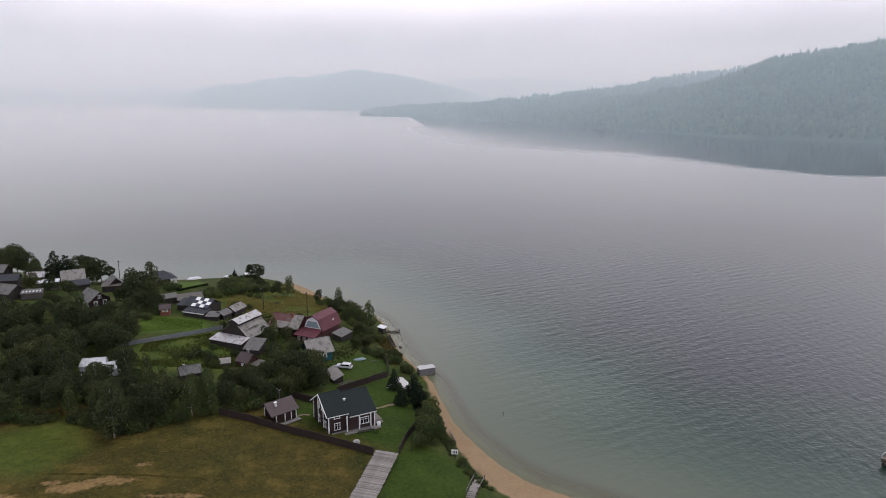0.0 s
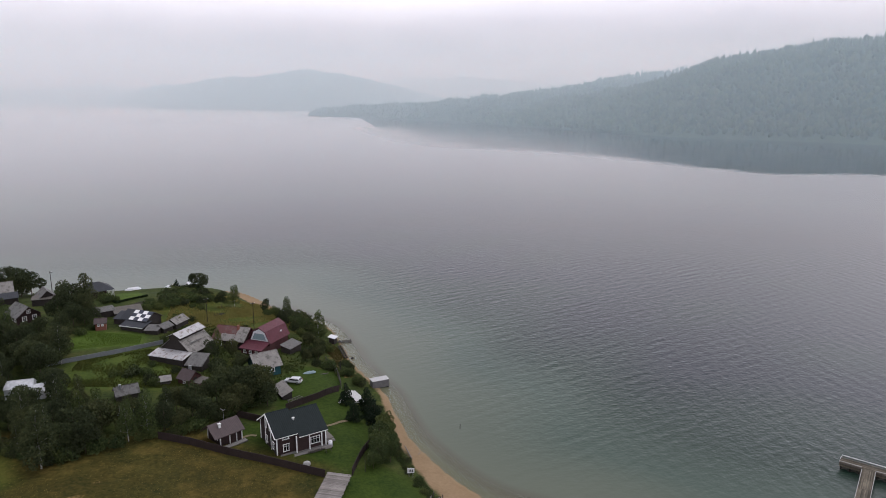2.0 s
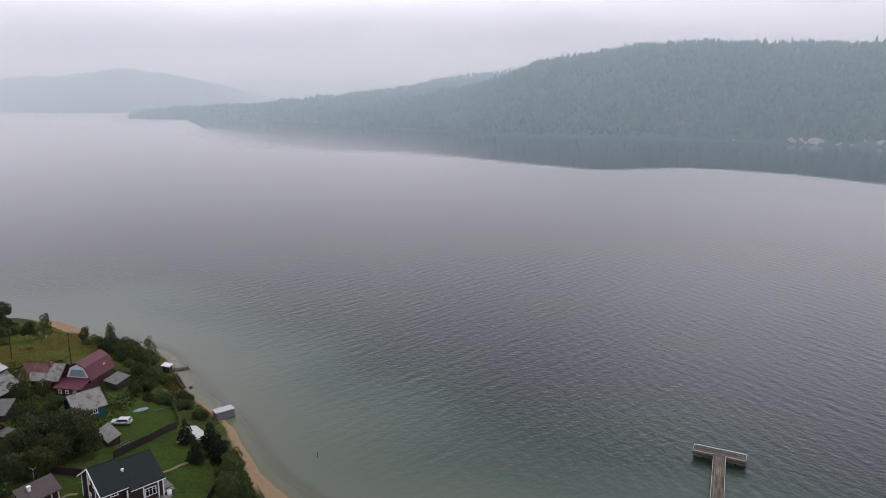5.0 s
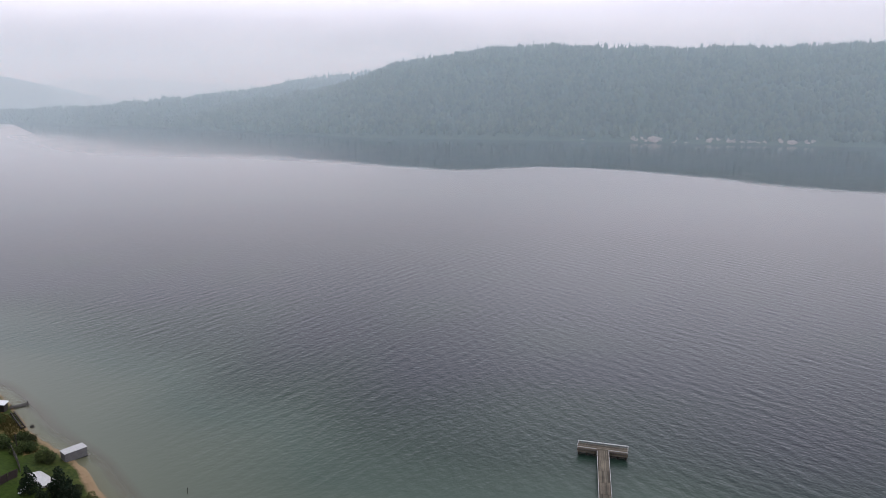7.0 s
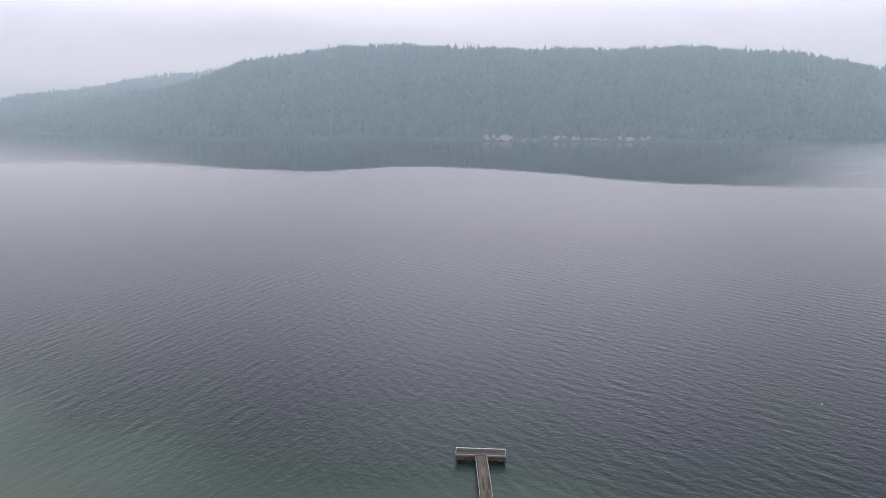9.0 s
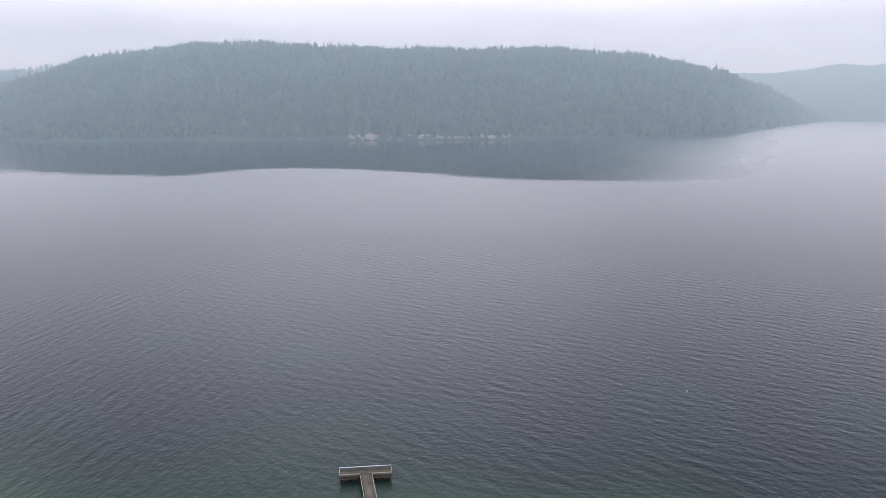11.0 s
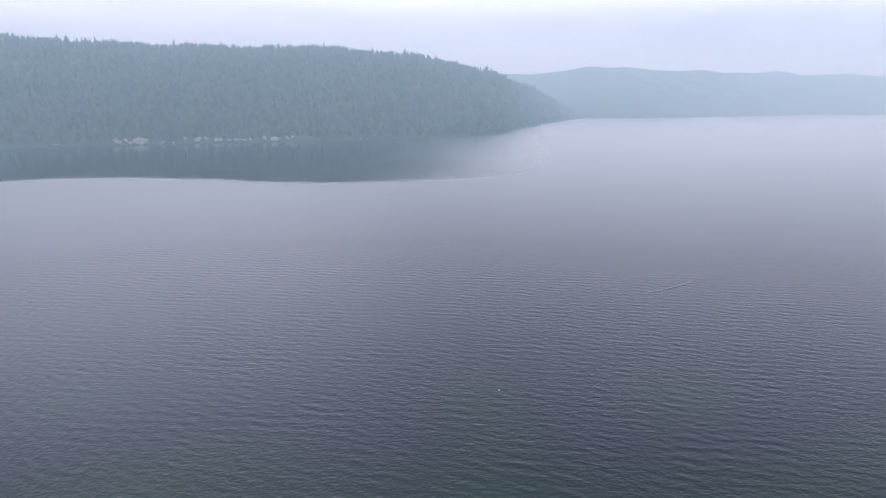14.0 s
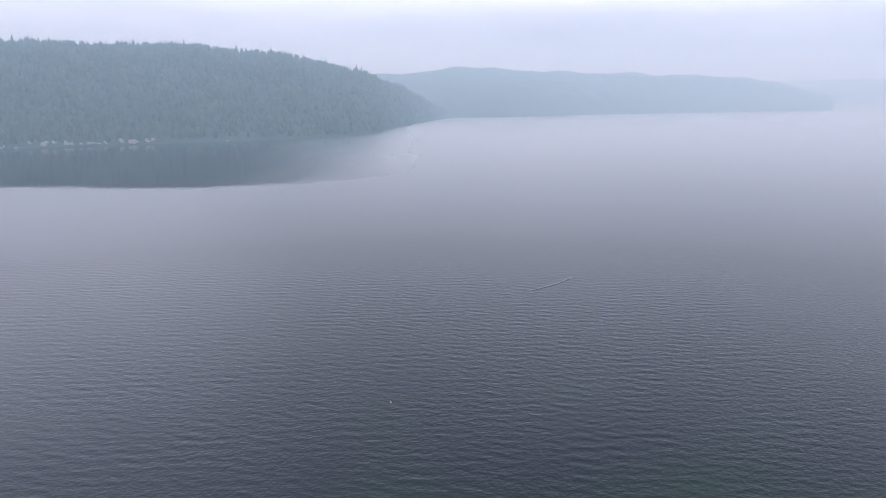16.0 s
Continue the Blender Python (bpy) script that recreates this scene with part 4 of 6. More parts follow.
fence("dark brown board fence between the meadow and the yard", [(-30, 134.6), (-24, 132.0), (-17.1, 127.9), (-10.5, 124.6), (-4.2, 120.9), (0.0, 118.6)], 1.42, M_BROWN_FENCE, M_BROWN_FENCE)
fence("dark brown board fence along the shrubs", [(4.6, 119.0), (6.2, 124.9), (9.3, 134.6), (9.8, 139.5)], 1.42, M_BROWN_FENCE, M_BROWN_FENCE)
fence("dark brown board fence behind the mown yard", [(-7.5, 146.5), (-1.0, 152.5), (3.6, 158.0)], 1.42, M_BROWN_FENCE, M_BROWN_FENCE)
fence("dark brown board fence behind the bath house", [(-17.1, 144.0), (-12.2, 141.2)], 1.42, M_BROWN_FENCE, M_BROWN_FENCE)
fence("grey weathered picket fence above the shore", [(1.0, 180.5), (3.4, 173.5), (4.0, 166), (4.2, 160)], 1.5, M_OLDWOOD, M_OLDWOOD, 2.0, True)
fence("low grey sheet fence along the vegetable plot", [(-62, 173.4), (-54.2, 177.6), (-49, 180.8), (-45, 183.8), (-39.4, 187.9)], 1.05, M_GREYMETAL, M_GREYMETAL)
fence("low rail fence beside the terrace lawn", [(-66.5, 218.6), (-57, 214.6), (-51, 222)], 0.9, M_OLDWOOD, M_OLDWOOD, 3.0, True)


# ---- woodshed with the plank roof ----
def plank_shed():
    m = pose(2.45, 117.6, 0, 0, 0, -16.6)
    ob = thing("plank_roof_shed", m, "long open shed with a bleached plank roof on posts", "shed")
    length, width, z0 = 24.0, 4.15, 5.15
    rng = random.Random(8)
    pm = bpy.data.meshes.new("plank")
    bm = bmesh.new()
    box(bm, (0, 0, 0), (width, 0.185, 0.035))
    bm.to_mesh(pm)
    bm.free()
    pm.materials.append(M_PLANK)
    n = int(length / 0.215)
    for k in range(n):
        p = new("plank", pm)
        p.parent = ob
        p.matrix_local = pose(rng.uniform(-0.10, 0.10), -0.1 - k * 0.215, z0 + rng.uniform(-0.012, 0.02), rng.uniform(-1.5, 1.5), 4.0, rng.uniform(-0.5, 0.5))
    for x in (-1.6, 1.6):
        part("beam", one(box, (x, -length / 2, z0 - 0.12 - x * 0.07), (0.14, length, 0.16)), M_OLDWOOD, ob)
        for k in range(9):
            part("post", one(box, (x, -0.3 - 2.9 * k, 3.9), (0.15, 0.15, 2.4)), M_OLDWOOD, ob)
    for k in range(8):
        part("side_board", one(box, (-1.65, -1.75 - 2.9 * k, 4.0), (0.05, 2.6, 1.7)), M_DARKWOOD, ob)
        part("rail", one(box, (1.68, -1.75 - 2.9 * k, 4.3), (0.05, 2.9, 0.14)), M_OLDWOOD, ob)


plank_shed()

# ---- the neighbours' houses and sheds ----
house("cottage", pose(-13.3, 168.6, 4.0, 0, 0, 25), "teal boarded cottage with a pale grey slate roof", 5.6, 6.0, 2.6, 5.0, M_TEAL, M_PALESLATE, 0.5,
      (('f', -1.7, 1.5, 0.8, 1.0), ('f', -0.4, 1.5, 0.8, 1.0), ('f', 0.9, 1.5, 0.8, 1.0), ('l', -0.8, 1.5, 0.8, 1.0)), door=('r', 0.6), group="village houses")


def mansard():
    m = pose(-13.2, 186.6, 3.9, 0, 0, 58)
    ob = thing("mansard_house", m, "red-brown house with a maroon mansard roof and pale gable", "house", "village houses")
    L, W = 8.0, 6.0
    bm = bmesh.new()
    solid(bm, [(-W / 2, -1.2), (W / 2, -1.2), (W / 2, 2.7), (1.9, 5.3), (0, 6.4), (-1.9, 5.3), (-W / 2, 2.7)], 'x', -L / 2, L / 2)
    part("wall", bm, M_REDWALL, ob)
    for s in (-1, 1):
        for a, b in (((s * 0.0, 6.45), (s * 2.0, 5.35)), ((s * 2.0, 5.35), (s * 3.35, 2.5))):
            bm = bmesh.new()
            nx, nz = (b[1] - a[1]), -(b[0] - a[0])
            k = 0.1 / math.hypot(nx, nz) * (1 if nz * s < 0 else -1)
            off = (abs(nx) * 0.1 / math.hypot(nx, nz) * s, abs(nz) * 0.1 / math.hypot(nx, nz))
            solid(bm, [a, b, (b[0] + off[0], b[1] + off[1]), (a[0] + off[0], a[1] + off[1])], 'x', -L / 2 - 0.4, L / 2 + 0.4)
            part("roof_slope", bm, M_MAROON, ob)
    bm = bmesh.new()
    solid(bm, [(-2.75, 2.8), (2.75, 2.8), (1.7, 5.1), (0, 6.0), (-1.7, 5.1)], 'x', -L / 2 - 0.06, -L / 2 - 0.01)
    part("gable_panel", bm, M_SHEET, ob)
    bm = bmesh.new()
    solid(bm, [(-2.1, 3.2), (2.1, 3.2), (1.35, 4.8), (-1.35, 4.8)], 'x', -L / 2 - 0.10, -L / 2 - 0.07)
    part("gable_window", bm, M_BLUE, ob)
    window(ob, pose(L / 2 - 2.6, -2.72, 4.15, 28, 0, 0), 0.5, 0.5, None, 0)
    # the low annexe in front of the gable
    bm = bmesh.new()
    solid(bm, [(-W / 2, -1.2), (W / 2, -1.2), (W / 2, 1.9), (-W / 2, 1.9)], 'x', -L / 2 - 3.6, -L / 2 - 0.11)
    part("annexe_wall", bm, M_REDWALL, ob)
    bm = bmesh.new()
    solid(bm, [(-L / 2 - 4.0, 1.85), (-L / 2 - 0.12, 2.9), (-L / 2 - 0.12, 3.0), (-L / 2 - 4.0, 1.95)], 'y', -W / 2 - 0.4, W / 2 + 0.4)
    part("annexe_roof", bm, M_MAROON, ob)
    for y in (-1.6, 0.2, 1.9):
        window(ob, pose(-L / 2 - 3.63, y, 1.1, 0, 0, -90), 0.7, 0.8)


mansard()
lean_to("side_shed", spot_m(-7.6, 183.6, 58), "low grey shed beside the mansard house", 5.0, 2.6, 1.5, 2.2, M_DARKWOOD, M_SLATE)
house("old_house", pose(-21.8, 188.0, 4.4, 0, 0, -26), "old log house with a faded red and grey patched roof", 8.6, 6.4, 2.6, 5.0, M_DARKWOOD, M_RED, 0.5,
      (('f', -2.4, 1.4, 0.8, 1.0), ('f', 0.4, 1.4, 0.8, 1.0), ('l', 0, 1.4, 0.8, 1.0)), (1.6, -0.7, 1.2, M_BRICKWALL), group="village houses")
patch = thing("roof_sheets", pose(-21.8, 188.0, 4.4, 0, 0, -26), "grey bleached roofing sheets laid over the old red roof", "roof sheets")
for x0, x1, y0 in ((1.6, 4.75, 0.0), (-2.4, 1.5, 2.0)):
    bm = bmesh.new()
    k = 2.4 / 3.2
    solid(bm, [(-y0, 5.13 - k * y0), (-3.72, 5.13 - k * 3.72), (-3.72, 5.17 - k * 3.72), (-y0, 5.17 - k * y0)], 'x', x0, x1)
    part("sheet", bm, M_PALESLATE, patch)


def big_barn():
    m = pose(-32.2, 180.6, 5.2, 0, 0, 60)
    ob = thing("barn", m, "weathered grey barn with stepped slate roof and rusty cap", "barn", "village houses")
    L, W = 8.6, 8.0
    bm = bmesh.new()
    solid(bm, [(-W / 2, -1.2), (W / 2, -1.2), (W / 2, 3.0), (1.4, 5.2), (-1.4, 5.2), (-W / 2, 2.6)], 'x', -L / 2, L / 2)
    part("wall", bm, M_DARKWOOD, ob)
    for a, b in (((-1.2, 5.35), (-4.7, 2.2)), ((1.2, 5.35), (4.5, 2.8))):
        bm = bmesh.new()
        solid(bm, [a, b, (b[0], b[1] + 0.1), (a[0], a[1] + 0.1)], 'x', -L / 2 - 0.3, L / 2 + 0.3)
        part("roof_slope", bm, M_PALESLATE, ob)
    bm = bmesh.new()
    solid(bm, [(-1.5, 5.2), (1.5, 5.2), (1.5, 6.1), (0, 6.7), (-1.5, 5.9)], 'x', -L / 2 - 0.2, L / 2)
    part("loft_wall", bm, M_DARKWOOD, ob)
    for a, b in (((0.1, 6.85), (-2.0, 5.85)), ((0.1, 6.85), (2.0, 5.95))):
        bm = bmesh.new()
        solid(bm, [a, b, (b[0], b[1] + 0.08), (a[0], a[1] + 0.08)], 'x', -L / 2 - 0.5, L / 2 + 0.3)
        part("loft_roof", bm, M_METAL, ob)
    part("broken_sheet", one(box, (-0.5, -2.9, 4.1), (4.6, 0.5, 0.07), pose(0, 0, 0, 0, 0, 0)), M_SLATE, ob)


big_barn()
lean_to("metal_roof_shed", pose(-35.3, 175.2, 5.3, 0, 0, -30), "low shed with a pale corrugated metal roof", 9.6, 3.2, 1.9, 2.5, M_DARKWOOD, M_METAL)
lean_to("grey_shed", pose(-28.6, 171.4, 4.9, 0, 0, -20), "small shed with a dark grey sloping roof", 4.0, 3.8, 1.5, 3.0, M_DARKWOOD, M_SLATE)
house("garden_shed", pose(-28.8, 161.6, 5.2, 0, 0, -38), "small wooden garden shed with a brown pitched roof", 3.4, 3.4, 1.9, 3.3, M_REDWALL, M_BROWNROOF, 0.35, (('f', 0.2, 1.1, 0.6, 0.6),), (-0.2, 0.5, 1.2, M_PIPE), door=('r', 0), category="shed")
lean_to("veranda", pose(-26.4, 160.2, 5.1, 0, 0, -38), "open wooden veranda beside the garden shed", 2.2, 2.4, 1.3, 1.6, M_REDWALL, M_OLDWOOD)
house("grey_hut", pose(-39.9, 153.2, 6.2, 0, 0, 24), "small old hut with a grey slate roof", 4.2, 3.4, 1.8, 3.0, M_DARKWOOD, M_SLATE, 0.3, (), (-1.2, -0.4, 0.9, M_PIPE), category="hut")
lean_to("pale_shed", pose(-34.0, 161.3, 5.5, 0, 0, 12), "tiny shed with a pale grey flat roof", 2.4, 1.9, 1.2, 1.6, M_OLDWOOD, M_PALESLATE)
lean_to("slab_roof_shed", pose(-8.6, 155.2, 3.9, 0, 0, -69), "low shed with a broad grey slab roof", 6.2, 2.1, 1.0, 1.8, M_DARKWOOD, M_PALESLATE)
rack = thing("ladder_rack", spot_m(-5.6, 150.6, 40), "weathered ladder-like timber frame lying on posts", "frame")
for y in (-0.9, 0.0, 0.9):
    part("rail", one(box, (0, y, 0.7), (3.4, 0.10, 0.10)), M_OLDWOOD, rack)
for k in range(5):
    part("rung", one(box, (-1.5 + 0.75 * k, 0, 0.78), (0.09, 2.0, 0.07)), M_OLDWOOD, rack)
for x in (-1.4, 1.4):
    for y in (-0.85, 0.85):
        part("leg", one(box, (x, y, 0.3), (0.09, 0.09, 0.9)), M_OLDWOOD, rack)


def panel_building():
    m = pose(-47.9, 204.0, 6.0, 0, 0, -31)
    ob = thing("panel_roof_house", m, "low house with dark roof and chequered pale roof panels", "house", "village houses")
    L = 8.6
    bm = bmesh.new()
    solid(bm, [(-2.7, -1.2), (2.5, -1.2), (2.5, 2.5), (0, 4.1), (-2.7, 2.3)], 'x', -L / 2, L / 2)
    part("wall", bm, M_DARKWOOD, ob)
    k = 1.8 / 2.9
    for s, mat in ((-1, M_DARKROOF), (1, M_OLDWOOD)):
        bm = bmesh.new()
        solid(bm, [(0, 4.2), (s * 3.2, 4.2 - k * 3.2), (s * 3.2, 4.3 - k * 3.2), (0, 4.3)], 'x', -L / 2 - 0.3, L / 2 + 0.3)
        part("roof_slope", bm, mat, ob)
    for i in range(4):
        for j in range(3):
            y = -0.62 - 1.0 * j
            mm = pose(-0.9 + 1.5 * i, y, 4.34 + k * y + 0.03, math.degrees(math.atan(k)))
            part("roof_panel", one(box, (0, 0, 0), (1.44, 1.12, 0.05), mm), M_WHITE if (i + j) % 2 == 0 and i + j < 5 else M_SOLAR, ob)
    return ob


panel_building()
lean_to("felt_shed", pose(-52.6, 205.4, 6.2, 0, 0, -20), "dark felt-roofed shed beside the panelled house", 4.2, 3.6, 1.9, 2.9, M_DARKWOOD, M_DARKROOF)
lean_to("long_shed", pose(-48.7, 199.9, 5.9, 0, 0, -28), "long low shed with a dark grey roof and white eave", 7.2, 3.0, 1.5, 2.3, M_DARKWOOD, M_DARKROOF)
eave = thing("white_eave_board", pose(-48.7, 199.9, 5.9, 0, 0, -28), "white painted board along the shed eave", "board")
part("board", one(box, (0, -1.79, 1.48), (7.5, 0.08, 0.2)), M_WHITE, eave)
house("row_shed", pose(-38.8, 203.4, 5.3, 0, 0, 64), "weathered shed with a pale slate roof", 5.2, 3.4, 1.7, 2.8, M_DARKWOOD, M_PALESLATE, 0.3, (), category="shed", group="row of sheds")
house("row_shed", pose(-41.4, 198.9, 5.5, 0, 0, 60), "low weathered shed with a patched slate roof", 3.4, 3.2, 1.5, 2.4, M_DARKWOOD, M_SLATE, 0.3, (), category="shed", group="row of sheds")
lean_to("workshop", pose(-43.6, 197.0, 5.6, 0, 0, -14), "small open workshop with a rough grey roof", 3.4, 2.6, 1.4, 2.0, M_DARKWOOD, M_SLATE)
lean_to("board_shed", pose(-53.4, 211.8, 6.6, 0, 0, 22), "long low board shed with an old wooden roof", 7.0, 3.6, 1.5, 2.3, M_DARKWOOD, M_OLDWOOD)
lean_to("dark_shed", pose(-59.4, 211.0, 6.8, 0, 0, 30), "dark plank shed against the terrace bank", 5.0, 3.0, 1.9, 2.4, M_DARKWOOD, M_SLATE)
house("brick_outhouse", pose(-57.6, 201.0, 6.6, 0, 0, 10), "small brick outhouse with a dark roof", 2.6, 2.4, 1.9, 2.8, M_BRICKWALL, M_BROWNROOF, 0.3, (('f', -0.5, 1.3, 0.45, 0.5), ('f', 0.5, 1.3, 0.45, 0.5)), category="outhouse")


def hip_house():
    m = pose(-69.0, 236.0, 5.7, 0, 0, 28)
    ob = thing("hip_roof_pavilion", m, "open pavilion house with a broad dark grey hip roof", "house", "village houses")
    L, W = 10.5, 8.0
    part("wall", one(box, (-1.0, 0.5, 1.0), (L - 2.5, W - 1.2, 4.2)), M_BROWN, ob)
    bm = bmesh.new()
    c = [bm.verts.new(v) for v in ((-L / 2, -W / 2, 2.7), (L / 2, -W / 2, 2.7), (L / 2, W / 2, 2.7), (-L / 2, W / 2, 2.7))]
    r = [bm.verts.new(v) for v in ((-1.8, 0, 4.9), (1.8, 0, 4.9))]
    for f_ in ((c[0], c[1], r[1], r[0]), (c[1], c[2], r[1]), (c[2], c[3], r[0], r[1]), (c[3], c[0], r[0]), (c[3], c[2], c[1], c[0])):
        bm.faces.new(f_)
    part("roof", bm, M_DARKROOF, ob)
    for y in (-3.6, -1.8, 0, 1.8, 3.6):
        part("post", one(box, (L / 2 - 0.4, y, 1.1), (0.16, 0.16, 3.2)), M_WHITE, ob)


hip_house()
hedge = thing("hedge", spot_m(-61, 219.5, 0), "clipped dark green hedge round the terrace lawn", "hedge")
rng = np.random.default_rng(5)
bm = bmesh.new()
for (ax, ay), (bx, by) in (((-67.0, 233), (-59.2, 223.2)), ((-59.2, 223.2), (-52.2, 230.6)), ((-66.6, 236.5), (-63.6, 233.5))):
    n = int(math.hypot(bx - ax, by - ay) * 70)
    for k in range(n):
        u = k / n
        x, y = ax + (bx - ax) * u + rng.uniform(-0.3, 0.3), ay + (by - ay) * u + rng.uniform(-0.3, 0.3)
        z = z_at(x, y) + rng.uniform(0.0, 0.5)
        c = hedge.matrix_world.inverted() @ Vector((x, y, z))
        q = Euler(rng.uniform(0, 3.1, 3)).to_matrix()
        vs = [bm.verts.new(c + q @ Vector(v) * 0.2) for v in ((-1, -0.6, 0), (1, -0.5, 0.2), (0.7, 0.7, 0), (-0.6, 0.8, -0.2))]
        bm.faces.new(vs)
part("foliage", bm, M_HEDGE, hedge)
house("grey_roof_house", pose(-95.0, 234.5, 7.2, 0, 0, 24), "village house with a pale grey slate roof", 6.2, 5.6, 2.4, 4.8, M_DARKWOOD, M_PALESLATE, 0.5, (('r', 0, 1.6, 0.9, 1.0),), group="village houses")
lean_to("low_barn", pose(-91.6, 230.4, 6.8, 0, 0, 24), "dark shed attached before the grey-roofed house", 5.5, 3.2, 1.6, 2.5, M_DARKWOOD, M_DARKROOF)
house("log_house", pose(-80.2, 211.0, 6.9, 0, 0, -48), "old brown log house with slate roof and white windows", 7.4, 6.0, 2.4, 4.6, M_BROWN, M_SLATE, 0.5,
      (('r', -1.2, 1.5, 1.0, 1.2), ('r', 1.4, 1.5, 1.0, 1.2), ('r', 0, 3.3, 0.8, 0.9), ('f', 2.4, 1.4, 0.9, 1.1), ('f', 0.4, 1.4, 0.9, 1.1)), group="village houses")
house("gable_house", pose(-80.6, 229.5, 6.9, 0, 0, -62), "dark wooden house with a steep grey roof", 5.6, 4.4, 2.0, 4.0, M_DARKWOOD, M_SLATE, 0.5, (('l', 0, 1.5, 0.8, 1.0),), group="village houses")
lean_to("porch_shed", pose(-80.2, 226.8, 7.3, 0, 0, 8), "low cluttered shed with a rough grey roof", 6.0, 2.6, 1.4, 1.9, M_DARKWOOD, M_OLDWOOD)
house("barn_house", pose(-109.0, 221.0, 7.4, 0, 0, -24), "grey slate-roofed house among the trees", 8.0, 6.0, 2.2, 4.0, M_DARKWOOD, M_SLATE, 0.5, (), group="village houses")
lean_to("glazed_frame", pose(-101.2, 219.6, 8.0, 0, 0, 14), "garden frame with a row of white glazing bars", 5.5, 2.8, 1.0, 1.5, M_OLDWOOD, M_SLATE)
bars = thing("glazing_rack", pose(-101.2, 219.6, 8.0, 0, 0, 14), "white slats lying across the garden frame", "rack")
for k in range(6):
    part("slat", one(box, (-2.3 + 0.92 * k, 0, 1.43), (0.32, 2.7, 0.05), pose(0, 0, 0, 0, 0, 0)), M_SHEET, bars)
lean_to("yellow_roof_shed", pose(-100.6, 229.4, 7.9, 0, 0, 16), "narrow shed with a pale cream metal roof", 6.0, 1.7, 1.7, 2.1, M_OLDWOOD, M_FILM)
house("far_cottage", pose(-110.0, 243.0, 6.6, 0, 0, 12), "far cottage with a pale metal roof", 4.6, 3.6, 1.8, 3.0, M_DARKWOOD, M_METAL, 0.4, (), group="village houses")
house("far_house", pose(-126.0, 251.0, 6.6, 0, 0, -6), "far dark house with a grey roof under tall trees", 7.0, 5.5, 2.2, 4.0, M_DARKWOOD, M_SLATE, 0.5, (), group="village houses")
house("long_house", pose(-117.5, 236.0, 6.9, 0, 0, 10), "long dark wooden house with a low felt roof", 10.0, 5.0, 2.4, 3.8, M_DARKWOOD, M_DARKROOF, 0.4, (), group="village houses")
tank_far = thing("white_tank", spot_m(-95.8, 231.6, 0), "white round tank beside a shed", "tank")
part("body", one(tube, (0, 0, -0.3), (0, 0, 2.2), 1.0, 1.0, 12), M_SHEET, tank_far, "", True)
part("rim", one(tube, (0, 0, 2.2), (0, 0, 2.3), 1.06, 1.06, 12), M_SHEET, tank_far)


def polytunnel(m, label, L, W, H):
    """A film greenhouse: hoops, film and end."""
    ob = thing("greenhouse", m, label, "greenhouse", "greenhouses")
    bm = bmesh.new()
    n = 9
    arc = [(-W / 2 * math.cos(math.pi * k / n), H * math.sin(math.pi * k / n)) for k in range(n + 1)]
    solid(bm, arc, 'x', -L / 2, L / 2)
    part("film", bm, M_FILM, ob)
    for k in range(5):
        x = -L / 2 + L * k / 4
        bm = bmesh.new()
        for a, b in zip(arc[:-1], arc[1:]):
            tube(bm, (x, a[0] * 1.01, a[1] * 1.01), (x, b[0] * 1.01, b[1] * 1.01), 0.04, 0.04, 5)
        part("hoop", bm, M_WHITE, ob)


house("glass_house", pose(-61.3, 157.0, 6.9, 0, 0, 8), "white film-covered greenhouse half hidden by trees", 5.2, 3.6, 2.3, 3.4, M_FILM, M_FILM, 0.1, (), category="greenhouse", group="greenhouses")
lean_to("glass_annexe", pose(-57.6, 155.4, 6.9, 0, 0, 30), "white film lean-to beside the greenhouse", 4.2, 2.6, 1.6, 2.4, M_FILM, M_FILM, 0.1, "greenhouse")
polytunnel(spot_m(-43.6, 143.4, 40), "small white film greenhouse among the trees", 3.4, 2.4, 2.2)
polytunnel(spot_m(-38.0, 144.6, -30), "small tattered white film greenhouse in the shrubs", 2.6, 2.0, 1.8)
polytunnel(spot_m(-72.0, 131.5, 70), "white film-covered frame under the trees", 3.0, 2.2, 1.6)


